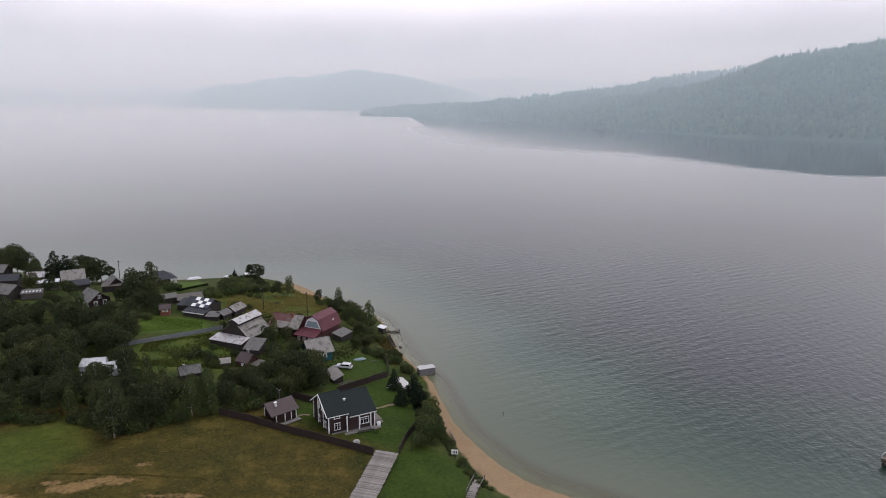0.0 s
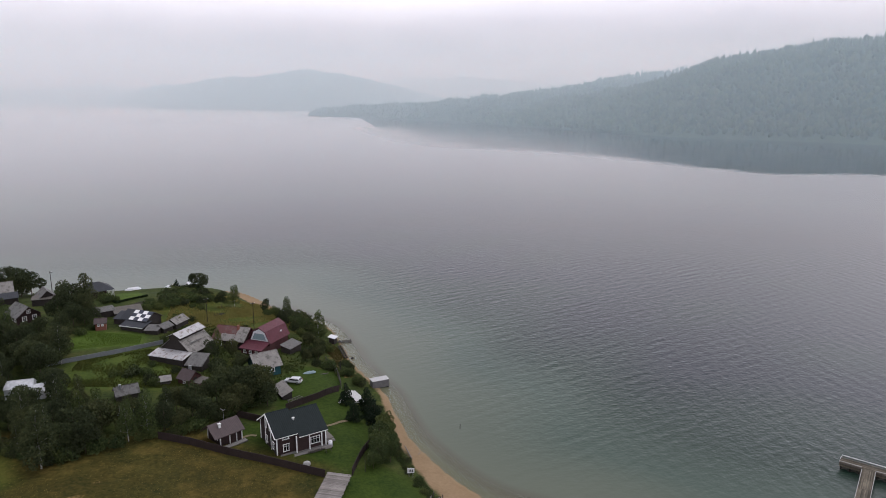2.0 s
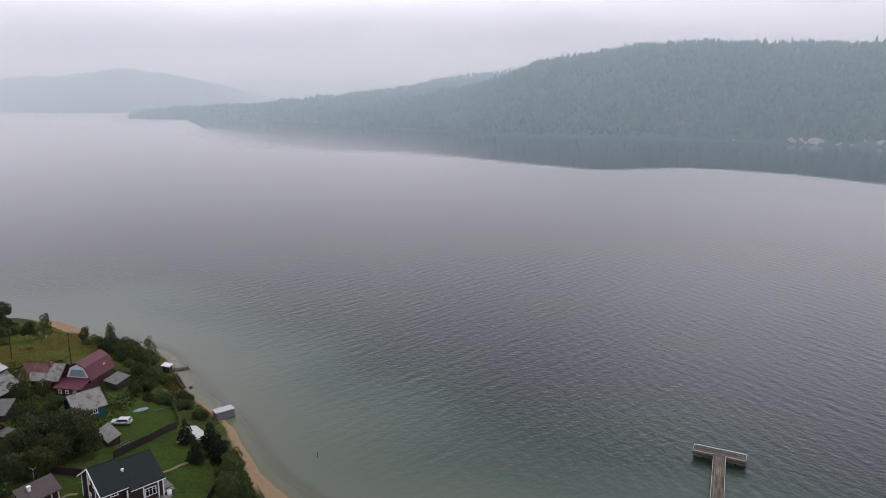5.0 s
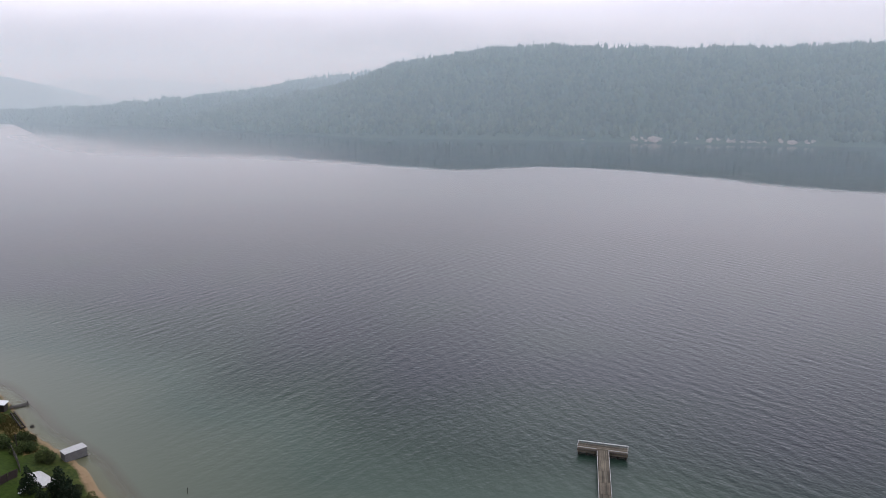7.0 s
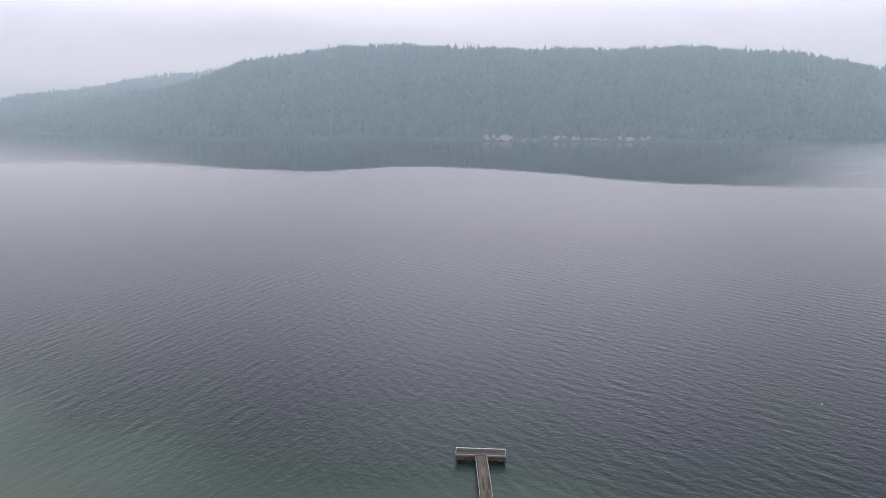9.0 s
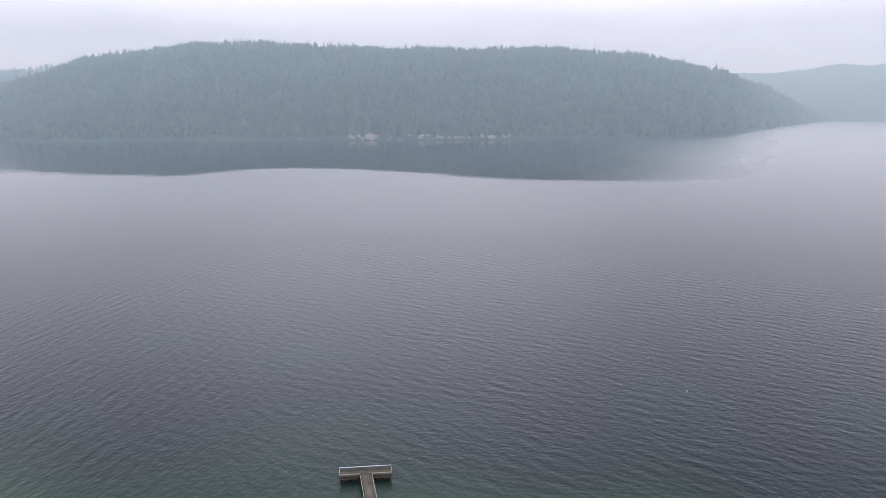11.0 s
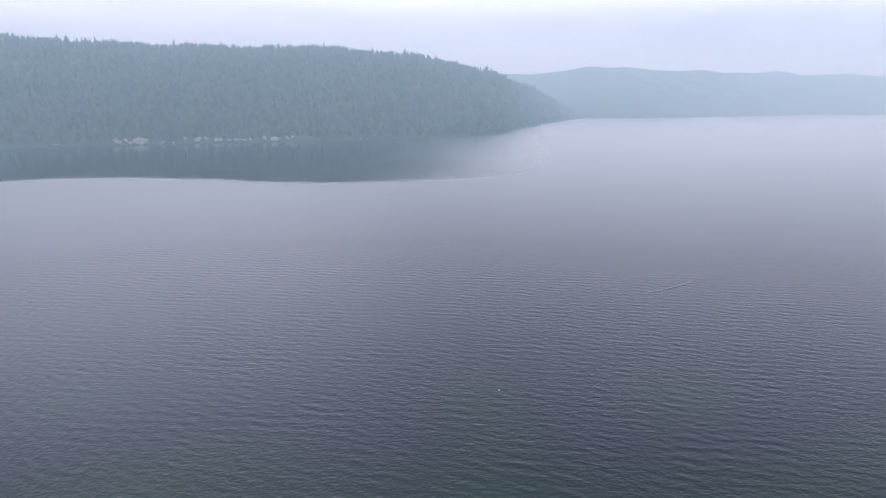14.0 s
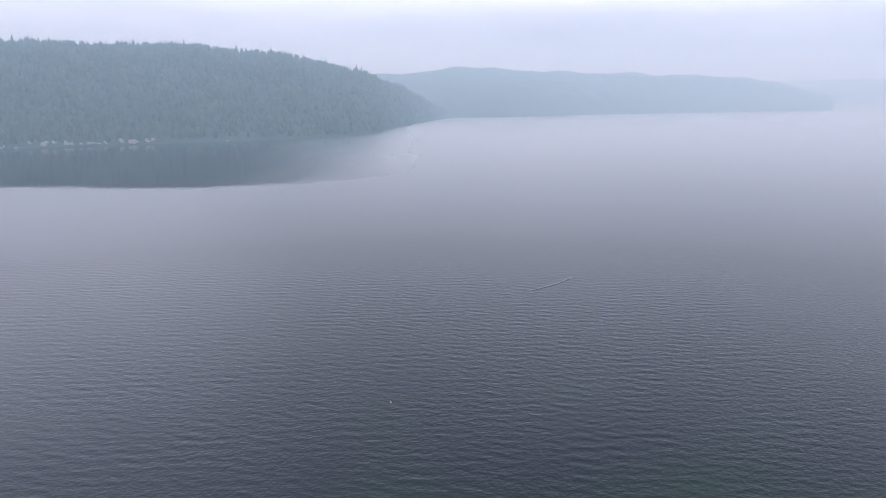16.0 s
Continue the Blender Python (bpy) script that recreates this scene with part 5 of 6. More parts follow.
# ---- car ----
def white_car():
    m = spot_m(-6.5, 161.4, 158) @ Matrix.Scale(0.92, 4)
    ob = thing("car", m, "white estate car parked on the grass", "car")
    bm = bmesh.new()
    solid(bm, [(-2.15, 0.35), (2.1, 0.35), (2.15, 0.7), (2.0, 0.88), (1.0, 0.98), (0.45, 1.42), (-1.7, 1.46), (-2.1, 1.0), (-2.18, 0.7)], 'y', -0.85, 0.85)
    soften(bm, 0.07)
    part("body", bm, M_CARPAINT, ob, "", True)
    for y in (-0.84, 0.84):
        bm = bmesh.new()
        solid(bm, [(0.9, 0.98), (0.42, 1.35), (-1.6, 1.38), (-1.85, 1.0)], 'y', y - 0.03, y + 0.03)
        part("side_window", bm, M_GLASS, ob)
    bm = bmesh.new()
    solid(bm, [(1.06, 0.99), (0.5, 1.40), (0.47, 1.38), (1.0, 0.96)], 'y', -0.7, 0.7)
    part("windscreen", bm, M_GLASS, ob)
    bm = bmesh.new()
    solid(bm, [(-2.13, 1.0), (-1.76, 1.42), (-1.72, 1.40), (-2.06, 1.0)], 'y', -0.7, 0.7)
    part("rear_window", bm, M_GLASS, ob)
    for x in (-1.35, 1.35):
        for y in (-0.78, 0.78):
            w_ = part("wheel", one(tube, (x, y - 0.1, 0.32), (x, y + 0.1, 0.32), 0.32, 0.32, 14), M_TYRE, ob)
            part("rim", one(tube, (x, y - 0.11, 0.32), (x, y + 0.11, 0.32), 0.19, 0.19, 10), M_PIPE, w_)
    for y in (-0.72, 0.72):
        part("tail_lamp", one(box, (-2.15, y, 0.95), (0.08, 0.16, 0.3)), M_REDLAMP, ob)
        part("headlamp", one(box, (2.07, y * 0.85, 0.76), (0.1, 0.3, 0.15)), M_SHEET, ob)
        part("roof_rail", one(tube, (-1.5, y, 1.50), (0.3, y, 1.48), 0.025, 0.025, 6), M_PIPE, ob)


white_car()

boat = thing("upturned_tub", spot_m(-3.0, 167.8, 20), "pale blue upturned boat lying on the grass", "boat")
bm = bmesh.new()
bmesh.ops.create_uvsphere(bm, u_segments=16, v_segments=8, radius=1.0, matrix=Matrix.Diagonal((1.7, 0.62, 0.5, 1)))
bmesh.ops.delete(bm, geom=[v for v in bm.verts if v.co.z < -0.05], context='VERTS')
part("hull", bm, M_BLUE, boat, "", True)
part("keel", one(box, (0, 0, 0.48), (2.4, 0.06, 0.08)), M_BLUE, boat)
log = thing("fallen_beam", spot_m(0.2, 168.6, 14), "old wooden beam lying on the grass", "beam")
part("beam", one(tube, (-1.3, 0, 0.12), (1.3, 0.1, 0.12), 0.13, 0.11, 7), M_OLDWOOD, log)

boulder = thing("boulder", spot_m(-3.1, 123.1, 15), "pale rounded boulder on the mown lawn", "boulder")
bm = bmesh.new()
bmesh.ops.create_icosphere(bm, subdivisions=3, radius=1.0)
for v in bm.verts:
    v.co *= 1 + 0.16 * noise.noise(v.co * 1.4) + 0.05 * noise.noise(v.co * 5)
    v.co = Vector((v.co.x * 0.72, v.co.y * 0.55, v.co.z * 0.5 + 0.28))
part("rock", bm, M_STONE, boulder, "", True)

path_thing = thing("garden_path", spot_m(0, 140, 0), "narrow sandy path across the mown yard", "path")
M_SANDPATH = plain("sandy_path", (0.27, 0.215, 0.135), 0.95, 0, 0.25)
inv = path_thing.matrix_world.inverted()
for line_, wid in ((((-1.4, 138.3), (1.5, 139.4), (4.8, 142.6)), 0.7), (((-16.0, 134.0), (-14.0, 135.4), (-12.6, 135.2)), 0.7)):
    pts = smooth_line(line_, 5)
    bm = bmesh.new()
    rows_ = []
    for i, p in enumerate(pts):
        d = pts[min(i + 1, len(pts) - 1)] - pts[max(i - 1, 0)]
        nrm = np.array((-d[1], d[0])) / np.hypot(*d)
        rows_.append([bm.verts.new(inv @ Vector((*(p + nrm * s), z_at(*(p + nrm * s)) + 0.07))) for s in (-wid / 2, wid / 2)])
    for a, b in zip(rows_[:-1], rows_[1:]):
        bm.faces.new((a[0], a[1], b[1], b[0]))
    bmesh.ops.solidify(bm, geom=list(bm.faces), thickness=0.1)
    part("path_strip", bm, M_SANDPATH, path_thing)


# ---- poles, sign, steps, shore things ----
def pole(x, y, high, label, arm=True, r=0.12):
    ob = thing("utility_pole", spot_m(x, y, 30), label, "pole", "poles")
    part("shaft", one(tube, (0, 0, -0.5), (0, 0, high), r, r * 0.7, 8), M_DARKWOOD, ob)
    if arm:
        part("crossarm", one(box, (0, 0, high - 0.4), (1.3, 0.1, 0.1)), M_DARKWOOD, ob)
        for x_ in (-0.55, 0.55):
            part("insulator", one(tube, (x_, 0, high - 0.35), (x_, 0, high - 0.15), 0.05), M_SHEET, ob)


pole(-85.3, 248.2, 7.8, "tall wooden utility pole above the houses")
pole(-18.0, 199.5, 8.2, "tall dark wooden utility pole by the old house")
pole(-31.4, 207.5, 7.0, "dark wooden utility pole in the rough grass")
pole(4.4, 171.5, 4.2, "weathered wooden post by the picket fence", False, 0.09)
pole(6.9, 120.4, 3.4, "pale thin post beside the shrubs", False, 0.06)

sign = thing("sign_board", spot_m(15.0, 121.0, -10), "white notice board with unreadable dark marks", "sign")
part("post", one(tube, (-0.35, 0.03, -0.4), (-0.35, 0.03, 1.7), 0.05), M_PIPE, sign)
part("post", one(tube, (0.35, 0.03, -0.4), (0.35, 0.03, 1.7), 0.05), M_PIPE, sign)
part("board", one(box, (0, 0, 1.35), (1.25, 0.05, 0.95)), M_WHITE, sign)
for x, w_ in ((-0.32, 0.16), (0.0, 0.2), (0.32, 0.16)):
    part("bar", one(box, (x, -0.035, 1.3), (w_, 0.012, 0.5)), M_DARKROOF, sign)


def beach_steps():
    ob = thing("beach_steps", pose(16.4, 106.5, 0, 0, 0, -18), "broken weathered wooden steps down to the beach", "steps")
    rng_ = random.Random(3)
    inv_ = ob.matrix_world.inverted()
    for k in range(14):
        w_ = ob.matrix_world @ Vector((0, -3.0 + 0.75 * k, 0))
        z = z_at(w_.x, w_.y) + 0.25
        part("tread", one(box, (rng_.uniform(-0.1, 0.1), -3.0 + 0.75 * k, z), (1.5, 0.5, 0.07), None), M_PLANK, ob)
    for x in (-0.85, 0.85):
        for k in range(6):
            w_ = ob.matrix_world @ Vector((x, -2.5 + 1.9 * k, 0))
            part("post", one(tube, (x, -2.5 + 1.9 * k, z_at(w_.x, w_.y) - 0.4), (x + rng_.uniform(-0.1, 0.1), -2.5 + 1.9 * k, z_at(w_.x, w_.y) + 1.1), 0.07), M_OLDWOOD, ob)
    for x in (-0.85, 0.85):
        for k in range(4):
            a = ob.matrix_world @ Vector((x, -2.5 + 1.9 * k, 0))
            b = ob.matrix_world @ Vector((x, -0.6 + 1.9 * k, 0))
            part("handrail", one(tube, (x, -2.5 + 1.9 * k, z_at(a.x, a.y) + 0.95), (x, -0.6 + 1.9 * k, z_at(b.x, b.y) + 0.95), 0.05), M_PLANK, ob)


beach_steps()
drift = thing("driftwood_log", spot_m(15.8, 131.2, 0), "pale bare driftwood log on the sand", "log")
part("trunk", one(tube, (-0.35, 2.2, 0.45), (0.35, -2.1, 0.12), 0.10, 0.14, 8), M_PLANK, drift)
part("branch", one(tube, (0, 0, 0.25), (0.5, 0.4, 0.5), 0.05, 0.03, 6), M_PLANK, drift)
stick = thing("driftwood_stick", spot_m(18.0, 131.2, 40), "small pale driftwood piece at the waterline", "driftwood")
part("piece", one(tube, (-0.4, 0, 0.06), (0.4, 0.1, 0.06), 0.07, 0.05, 6), M_PLANK, stick)


def landing_box():
    ob = thing("boat_container", pose(13.3, 165.4, -0.35, 0, 0, 16) @ Matrix.Scale(0.88, 4), "white ribbed metal container standing at the water", "container")
    bm = bmesh.new()
    box(bm, (0, 0, 1.35), (4.6, 2.3, 2.0))
    for k in range(16):
        box(bm, (-2.2 + 0.293 * k, -1.17, 1.35), (0.12, 0.06, 1.9))
    for k in range(8):
        box(bm, (2.32, -1.0 + 0.29 * k, 1.35), (0.06, 0.12, 1.9))
    part("body", bm, M_CONTAINER, ob)
    bm = bmesh.new()
    solid(bm, [(-1.3, 2.4), (1.3, 2.4), (1.25, 2.56), (-1.25, 2.50)], 'x', -2.4, 2.4)
    part("roof", bm, M_GREYRAIL, ob)
    part("base", one(box, (0, 0, 0.15), (4.7, 2.4, 0.45)), M_DARKWOOD, ob)
    for x in (-2, 0, 2):
        for y in (-1.0, 1.0):
            part("pile", one(tube, (x, y, -1.6), (x, y, 0.2), 0.14), M_DARKWOOD, ob)


landing_box()
slab = thing("boat_ramp", spot_m(7.0, 156.8, 20), "white concrete boat ramp among the cedars", "ramp")
part("slab", one(box, (0, 0, 0.12), (3.2, 7.0, 0.3), pose(0, 0, 0, 0, 14, 0)), M_GREYRAIL, slab)
kerb = thing("white_kerb", spot_m(4.4, 153.4, -24), "low white painted kerb on the lawn edge", "kerb")
part("kerb_stone", one(box, (0, 0, 0.18), (0.5, 5.0, 0.5)), M_WHITE, kerb)
lean_to("boat_shed", pose(3.2, 196.6, 0.5, 0, 0, 64), "small dark boat shed with a pale roof on the shore", 1.9, 1.6, 1.4, 1.7, M_DARKWOOD, M_SHEET)
wreck = thing("landing_stage", pose(6.6, 197.4, 0, 0, 0, 6), "half-sunk old wooden landing stage", "landing stage")
for k in range(7):
    part("board", one(box, (-1.8 + 0.55 * k, 0, 0.35 - 0.02 * k), (0.45, 1.5, 0.08)), M_DARKWOOD, wreck)
for x in (-1.6, 1.6):
    part("pile", one(tube, (x, 0.5, -1.5), (x, 0.5, 0.7), 0.12), M_DARKWOOD, wreck)
beam = thing("slipway_beam", pose(5.6, 189.0, 0.4, 0, 0, 8), "long dark timber slipway along the bank", "slipway")
for x in (-0.35, 0.35):
    part("rail", one(box, (x, 0, 0.1), (0.2, 10.0, 0.3)), M_DARKWOOD, beam)
for k in range(6):
    part("sleeper", one(box, (0, -4.5 + 1.8 * k, -0.1), (1.2, 0.22, 0.18)), M_DARKWOOD, beam)
rock = thing("shore_stone", pose(7.9, 184.6, 0.0), "dark stone showing above shallow water", "stone")
bm = bmesh.new()
bmesh.ops.create_icosphere(bm, subdivisions=2, radius=0.45)
for v in bm.verts:
    v.co *= 1 + 0.3 * noise.noise(v.co * 3)
part("stone", bm, M_DARKWOOD, rock, "", True)
stake = thing("mooring_stake", pose(27.75, 140.3, 0), "thin dark stake standing in shallow water", "stake")
part("shaft", one(tube, (0, 0, -1.6), (0.06, 0, 1.0), 0.06, 0.05), M_DARKWOOD, stake)
part("head", one(tube, (0.06, 0, 1.0), (0.06, 0, 1.08), 0.07, 0.05), M_DARKWOOD, stake)
for x, y, lab in ((-49, 252, "white boat drawn up on the far shore"), (-61, 250, "long white boat lying on the far bank")):
    b_ = thing("rowing_boat", spot_m(x, y, 20, 0.1), lab, "boat", "boats on the far shore")
    bm = bmesh.new()
    bmesh.ops.create_uvsphere(bm, u_segments=14, v_segments=8, radius=1.0, matrix=Matrix.Diagonal((2.6, 1.0, 0.8, 1)))
    bmesh.ops.delete(bm, geom=[v for v in bm.verts if v.co.z < -0.05], context='VERTS')
    part("hull", bm, M_SHEET, b_, "", True)
    part("keel", one(box, (0, 0, 0.78), (3.4, 0.08, 0.1)), M_WHITE, b_)
house("beach_cabin", pose(-42.5, 249.0, 2.6, 0, 0, 70), "small cream cabin with a steep roof by the far shore", 4.0, 3.6, 1.8, 3.8, M_FILM, M_SHEET, 0.4, (('l', 0, 1.2, 0.6, 0.8),), category="cabin")
heap = thing("timber_heap", spot_m(-29.0, 214.5, 20), "dark heap of old timber in the dry grass", "timber heap")
rng_h = random.Random(6)
for k in range(12):
    a = (rng_h.uniform(-1.6, 1.6), rng_h.uniform(-0.8, 0.8), rng_h.uniform(0.1, 0.7))
    part("timber", one(tube, a, (a[0] + rng_h.uniform(-1.4, 1.4), a[1] + rng_h.uniform(-0.8, 0.8), rng_h.uniform(0.05, 0.5)), 0.09, 0.08, 6), M_DARKWOOD, heap)


# ---- the jetty ----
def jetty():
    # local y runs out from the shore; the head lies a little askew across the walkway
    m = pose(97.6, 109.4, 0, 0, 0, -45)
    ob = thing("jetty", m, "weathered brown T-shaped wooden jetty with thin pale rails", "jetty")
    h = pose(0, 0, 0, 0, 0, -5)
    top = 1.4
    rng_ = random.Random(8)
    for k in range(13):
        part("head_board", one(box, (rng_.uniform(-0.03, 0.03), -1.0 + 0.166 * k, top), (9.4, 0.15, 0.07), h), M_DECK, ob)
    for row in range(16):
        for k in range(13):
            part("walk_board", one(box, (-0.99 + 0.165 * k, -3.0 - 3.9 * row + rng_.uniform(-0.01, 0.01), top + rng_.uniform(-0.012, 0.012)), (0.15, 3.88, 0.07)), M_DECK, ob)
    for y in (-1.02, 1.05):
        s = 1 if y > 0 else -1
        part("head_beam", one(box, (0, y - 0.12 * s, top - 0.2), (9.2, 0.2, 0.3), h), M_DARKWOOD, ob)
        for k in range(3):
            part("fascia_board", one(box, (0, y + 0.05 * s, top - 0.14 - 0.26 * k), (9.45, 0.06, 0.2), h), M_DECK if k else M_OLDWOOD, ob)
    for x in (-1.0, 1.0):
        part("walk_beam", one(box, (x * 0.92, -33, top - 0.2), (0.16, 63, 0.26)), M_DARKWOOD, ob)
        part("kerb_rail", one(box, (x * 1.08, -33, top + 0.14), (0.07, 63, 0.12)), M_GREYRAIL, ob)
        part("near_rail", one(box, (x * 2.9, -1.0, top + 0.22), (3.6, 0.06, 0.08), h), M_GREYRAIL, ob)
        part("side_rail", one(box, (x * 4.7, 0.03, top + 0.48), (0.06, 2.1, 0.07), h), M_GREYRAIL, ob)
        part("side_fascia", one(box, (x * 4.72, 0.02, top - 0.3), (0.06, 2.0, 0.5), h), M_OLDWOOD, ob)
        for k in range(16):
            part("pile", one(tube, (x * 0.85, -4.0 - 3.9 * k, -4.5), (x * 0.85, -4.0 - 3.9 * k, top - 0.1), 0.13), M_DARKWOOD, ob)
        for y, z in ((-1.0, 0.24), (1.0, 0.5)):
            part("rail_post", one(box, (x * 4.7, y, top + z / 2), (0.08, 0.08, z + 0.06), h), M_GREYRAIL, ob)
    for k in range(7):
        x = -4.4 + 1.47 * k
        for y in (-0.85, 0.9):
            part("pile", one(tube, (x, y, -4.5), (x, y, top - 0.1), 0.15), M_DARKWOOD, ob).matrix_local = h
        if k < 6:
            for s in (-1, 1):
                part("brace", one(tube, (x + (0.1 if s > 0 else 1.37), -1.0, 0.1), (x + (1.37 if s > 0 else 0.1), -1.0, top - 0.7), 0.05, 0.05, 6), M_OLDWOOD, ob).matrix_local = h
        part("rail_post", one(box, (x, 1.0, top + 0.26), (0.06, 0.06, 0.5), h), M_OLDWOOD, ob)
    # dark boards added behind the piles to give the shade under the head
    for k in range(4):
        part("back_board", one(box, (0, 1.04, top - 0.9 - 0.26 * k), (9.3, 0.05, 0.24), h), M_DARKWOOD, ob)
    part("top_rail", one(box, (0, 1.0, top + 0.53), (9.45, 0.10, 0.09), h), M_WHITE, ob)
    part("mid_rail", one(box, (0, 1.02, top + 0.28), (9.3, 0.04, 0.06), h), M_OLDWOOD, ob)


jetty()
buoy = thing("buoy", pose(170.2, 71.2, 0), "small white float drifting on the water", "buoy")
bm = bmesh.new()
bmesh.ops.create_uvsphere(bm, u_segments=12, v_segments=8, radius=0.2)
part("float", bm, M_SHEET, buoy, "", True)
part("eye", one(tube, (0, 0, 0.3), (0, 0, 0.5), 0.06), M_PIPE, buoy)


M_FOAM = plain("thin_foam", (0.44, 0.45, 0.47), 0.9, 0, 0.3, 0.6)
streak = thing("foam_streak", pose(279, 29.5, 0, 0, 0, -38), "thin pale streak of foam drifting on the lake", "foam")
rng_f = np.random.default_rng(12)
for k in range(34):
    x = -13 + 26 * k / 33 + rng_f.uniform(-0.4, 0.4)
    bm = bmesh.new()
    bmesh.ops.create_circle(bm, cap_ends=True, segments=9, radius=1.0)
    wide = rng_f.uniform(0.2, 0.5) * (1 - abs(x) / 18)
    for v in bm.verts:
        v.co = Vector((x + v.co.x * rng_f.uniform(0.4, 0.9), v.co.y * wide + 0.012 * x * x * 0.6 + rng_f.uniform(-0.08, 0.08), 0.16))
    bmesh.ops.solidify(bm, geom=list(bm.faces), thickness=0.02)
    part("foam_patch", bm, M_FOAM, streak)


# ---- trees ----
def leaf_cloud(bm, rng, lumps, count, size):
    """Small bent leaf sprays spread through the lumps (centre, radii), thickest at their skins."""
    weight = np.array([r[0] * r[1] + r[2] * r[0] for _, r in lumps])
    pick = rng.choice(len(lumps), count, p=weight / weight.sum())
    for i in pick:
        c, r = lumps[i]
        d = rng.normal(size=3)
        d /= np.linalg.norm(d)
        k = rng.uniform(0.45, 1.08) ** 0.5
        p = Vector((c[0] + d[0] * r[0] * k, c[1] + d[1] * r[1] * k, c[2] + d[2] * r[2] * k))
        s = size * rng.uniform(0.6, 1.35)
        q = Euler(rng.uniform(0, 6.28, 3)).to_matrix()
        a = [p + q @ Vector((x * s, y * s, z * s)) for x, y, z in ((-1, -0.45, 0.2), (0.15, -0.7, -0.1), (1, 0.1, 0.25), (-0.1, 0.75, -0.1))]
        vs = [bm.verts.new(v) for v in a]
        bm.faces.new((vs[0], vs[1], vs[3]))
        bm.faces.new((vs[1], vs[2], vs[3]))


def make_tree(name, label, high, broad, seed, kind="round", leaf=None, bark=None, count=520, size=0.30):
    """A tree with a tapered trunk, limbs and a crown of leaf sprays."""
    rng_ = np.random.default_rng(seed)
    ob = thing(name, pose(0, 0, -60), label, "tree" if name != "shrub" else "shrub")
    bm = bmesh.new()
    lean = rng_.uniform(-0.05, 0.05, 2)
    r0 = high * 0.011 + 0.03
    prev = Vector((0, 0, -0.4))
    for k in range(1, 6):
        u = k / 5 * 0.85
        nxt = Vector((lean[0] * high * u, lean[1] * high * u, high * u))
        tube(bm, prev, nxt, r0 * (1 - (k - 1) / 6), r0 * (1 - k / 6), 7)
        prev = nxt
    lumps = []
    if kind == "round":
        lumps.append(((0, 0, high * 0.62), (broad * 0.36, broad * 0.36, high * 0.30)))
        for k in range(8):
            a = k * 2.4 + rng_.uniform(-0.4, 0.4)
            h = high * rng_.uniform(0.32, 0.86)
            out = broad * 0.33 * (1.15 - abs(h / high - 0.55) * 1.3)
            c = (math.cos(a) * out, math.sin(a) * out, h)
            s = broad * rng_.uniform(0.15, 0.26)
            lumps.append((c, (s, s, s * rng_.uniform(0.8, 1.2))))
            tube(bm, (0, 0, h * 0.72), c, r0 * 0.4, r0 * 0.12, 5)
    elif kind == "tall":
        for k in range(10):
            a = k * 2.4 + rng_.uniform(-0.5, 0.5)
            h = high * (0.28 + 0.66 * k / 9)
            out = broad * 0.30 * (1.05 - 0.75 * k / 9)
            c = (math.cos(a) * out, math.sin(a) * out, h)
            s = broad * (0.30 - 0.14 * k / 9)
            lumps.append((c, (s, s, s * 1.35)))
            tube(bm, (0, 0, h * 0.85), c, r0 * 0.35, r0 * 0.1, 5)
    elif kind == "cone":
        for k in range(26):
            u = (k + 0.5) / 26
            a = k * 2.4
            out = broad * 0.33 * (1 - u) ** 0.8
            c = (math.cos(a) * out, math.sin(a) * out, high * (0.08 + 0.9 * u))
            s = broad * 0.24 * (1 - u) + 0.14
            lumps.append((c, (s, s, s * 0.75)))
            if k % 2 == 0:
                tube(bm, (0, 0, c[2]), c, r0 * 0.3, 0.03, 5)
    else:
        for k in range(7):
            a = k * 2.4
            out = broad * 0.28 * (k > 0)
            lumps.append(((math.cos(a) * out, math.sin(a) * out, high * rng_.uniform(0.25, 0.6)), (broad * 0.26, broad * 0.26, high * 0.36)))
            tube(bm, (0, 0, 0), (math.cos(a) * out, math.sin(a) * out, high * 0.5), 0.05, 0.02, 5)
    part("trunk" if kind != "bush" else "stems", bm, bark or M_BARK, ob, "", True)
    bm = bmesh.new()
    leaf_cloud(bm, rng_, lumps, count, size)
    part("crown", bm, leaf or M_LEAF, ob)
    return ob


ROUND = [make_tree("broadleaf_tree", "dense dark green broadleaf tree at the village edge", 8.5, 6.5, 20 + i, "round", M_LEAF, None, 2700, 0.20) for i in range(4)]
TALL = [make_tree("birch_tree", "slender birch with pale trunk and airy crown", 10.5, 4.8, 30 + i, "tall", M_LEAF_LIGHT if i == 1 else M_LEAF, M_BIRCH, 2100, 0.17) for i in range(3)]
LIGHT = [make_tree("broadleaf_tree", "round leafy bush in the shore thicket", 8.5, 6.5, 60 + i, "round", M_LEAF_LIGHT, None, 2600, 0.20) for i in range(2)]
CONE = [make_tree("cedar_tree", "bushy dark green cedar on the lawn", 5.6, 4.0, 40 + i, "cone", M_NEEDLE, None, 1400, 0.18) for i in range(2)]
BUSH = [make_tree("shrub", "leafy green shrub in rough grass", 2.6, 3.6, 50 + i, "bush", M_LEAF_LIGHT if i else M_LEAF, None, 620, 0.19) for i in range(3)]
PROTOTYPES = ROUND + LIGHT + TALL + CONE + BUSH


def plant(kind, x, y, size=1.0, wide=1.0, group="", label=""):
    turn = random.uniform(0, 360)
    m = spot_m(x, y, turn, -0.1) @ Matrix.Diagonal((size * wide, size * wide, size, 1))
    ob = copy_thing(random.choice(kind), m)
    tagged(ob, label, "", group)
    return ob


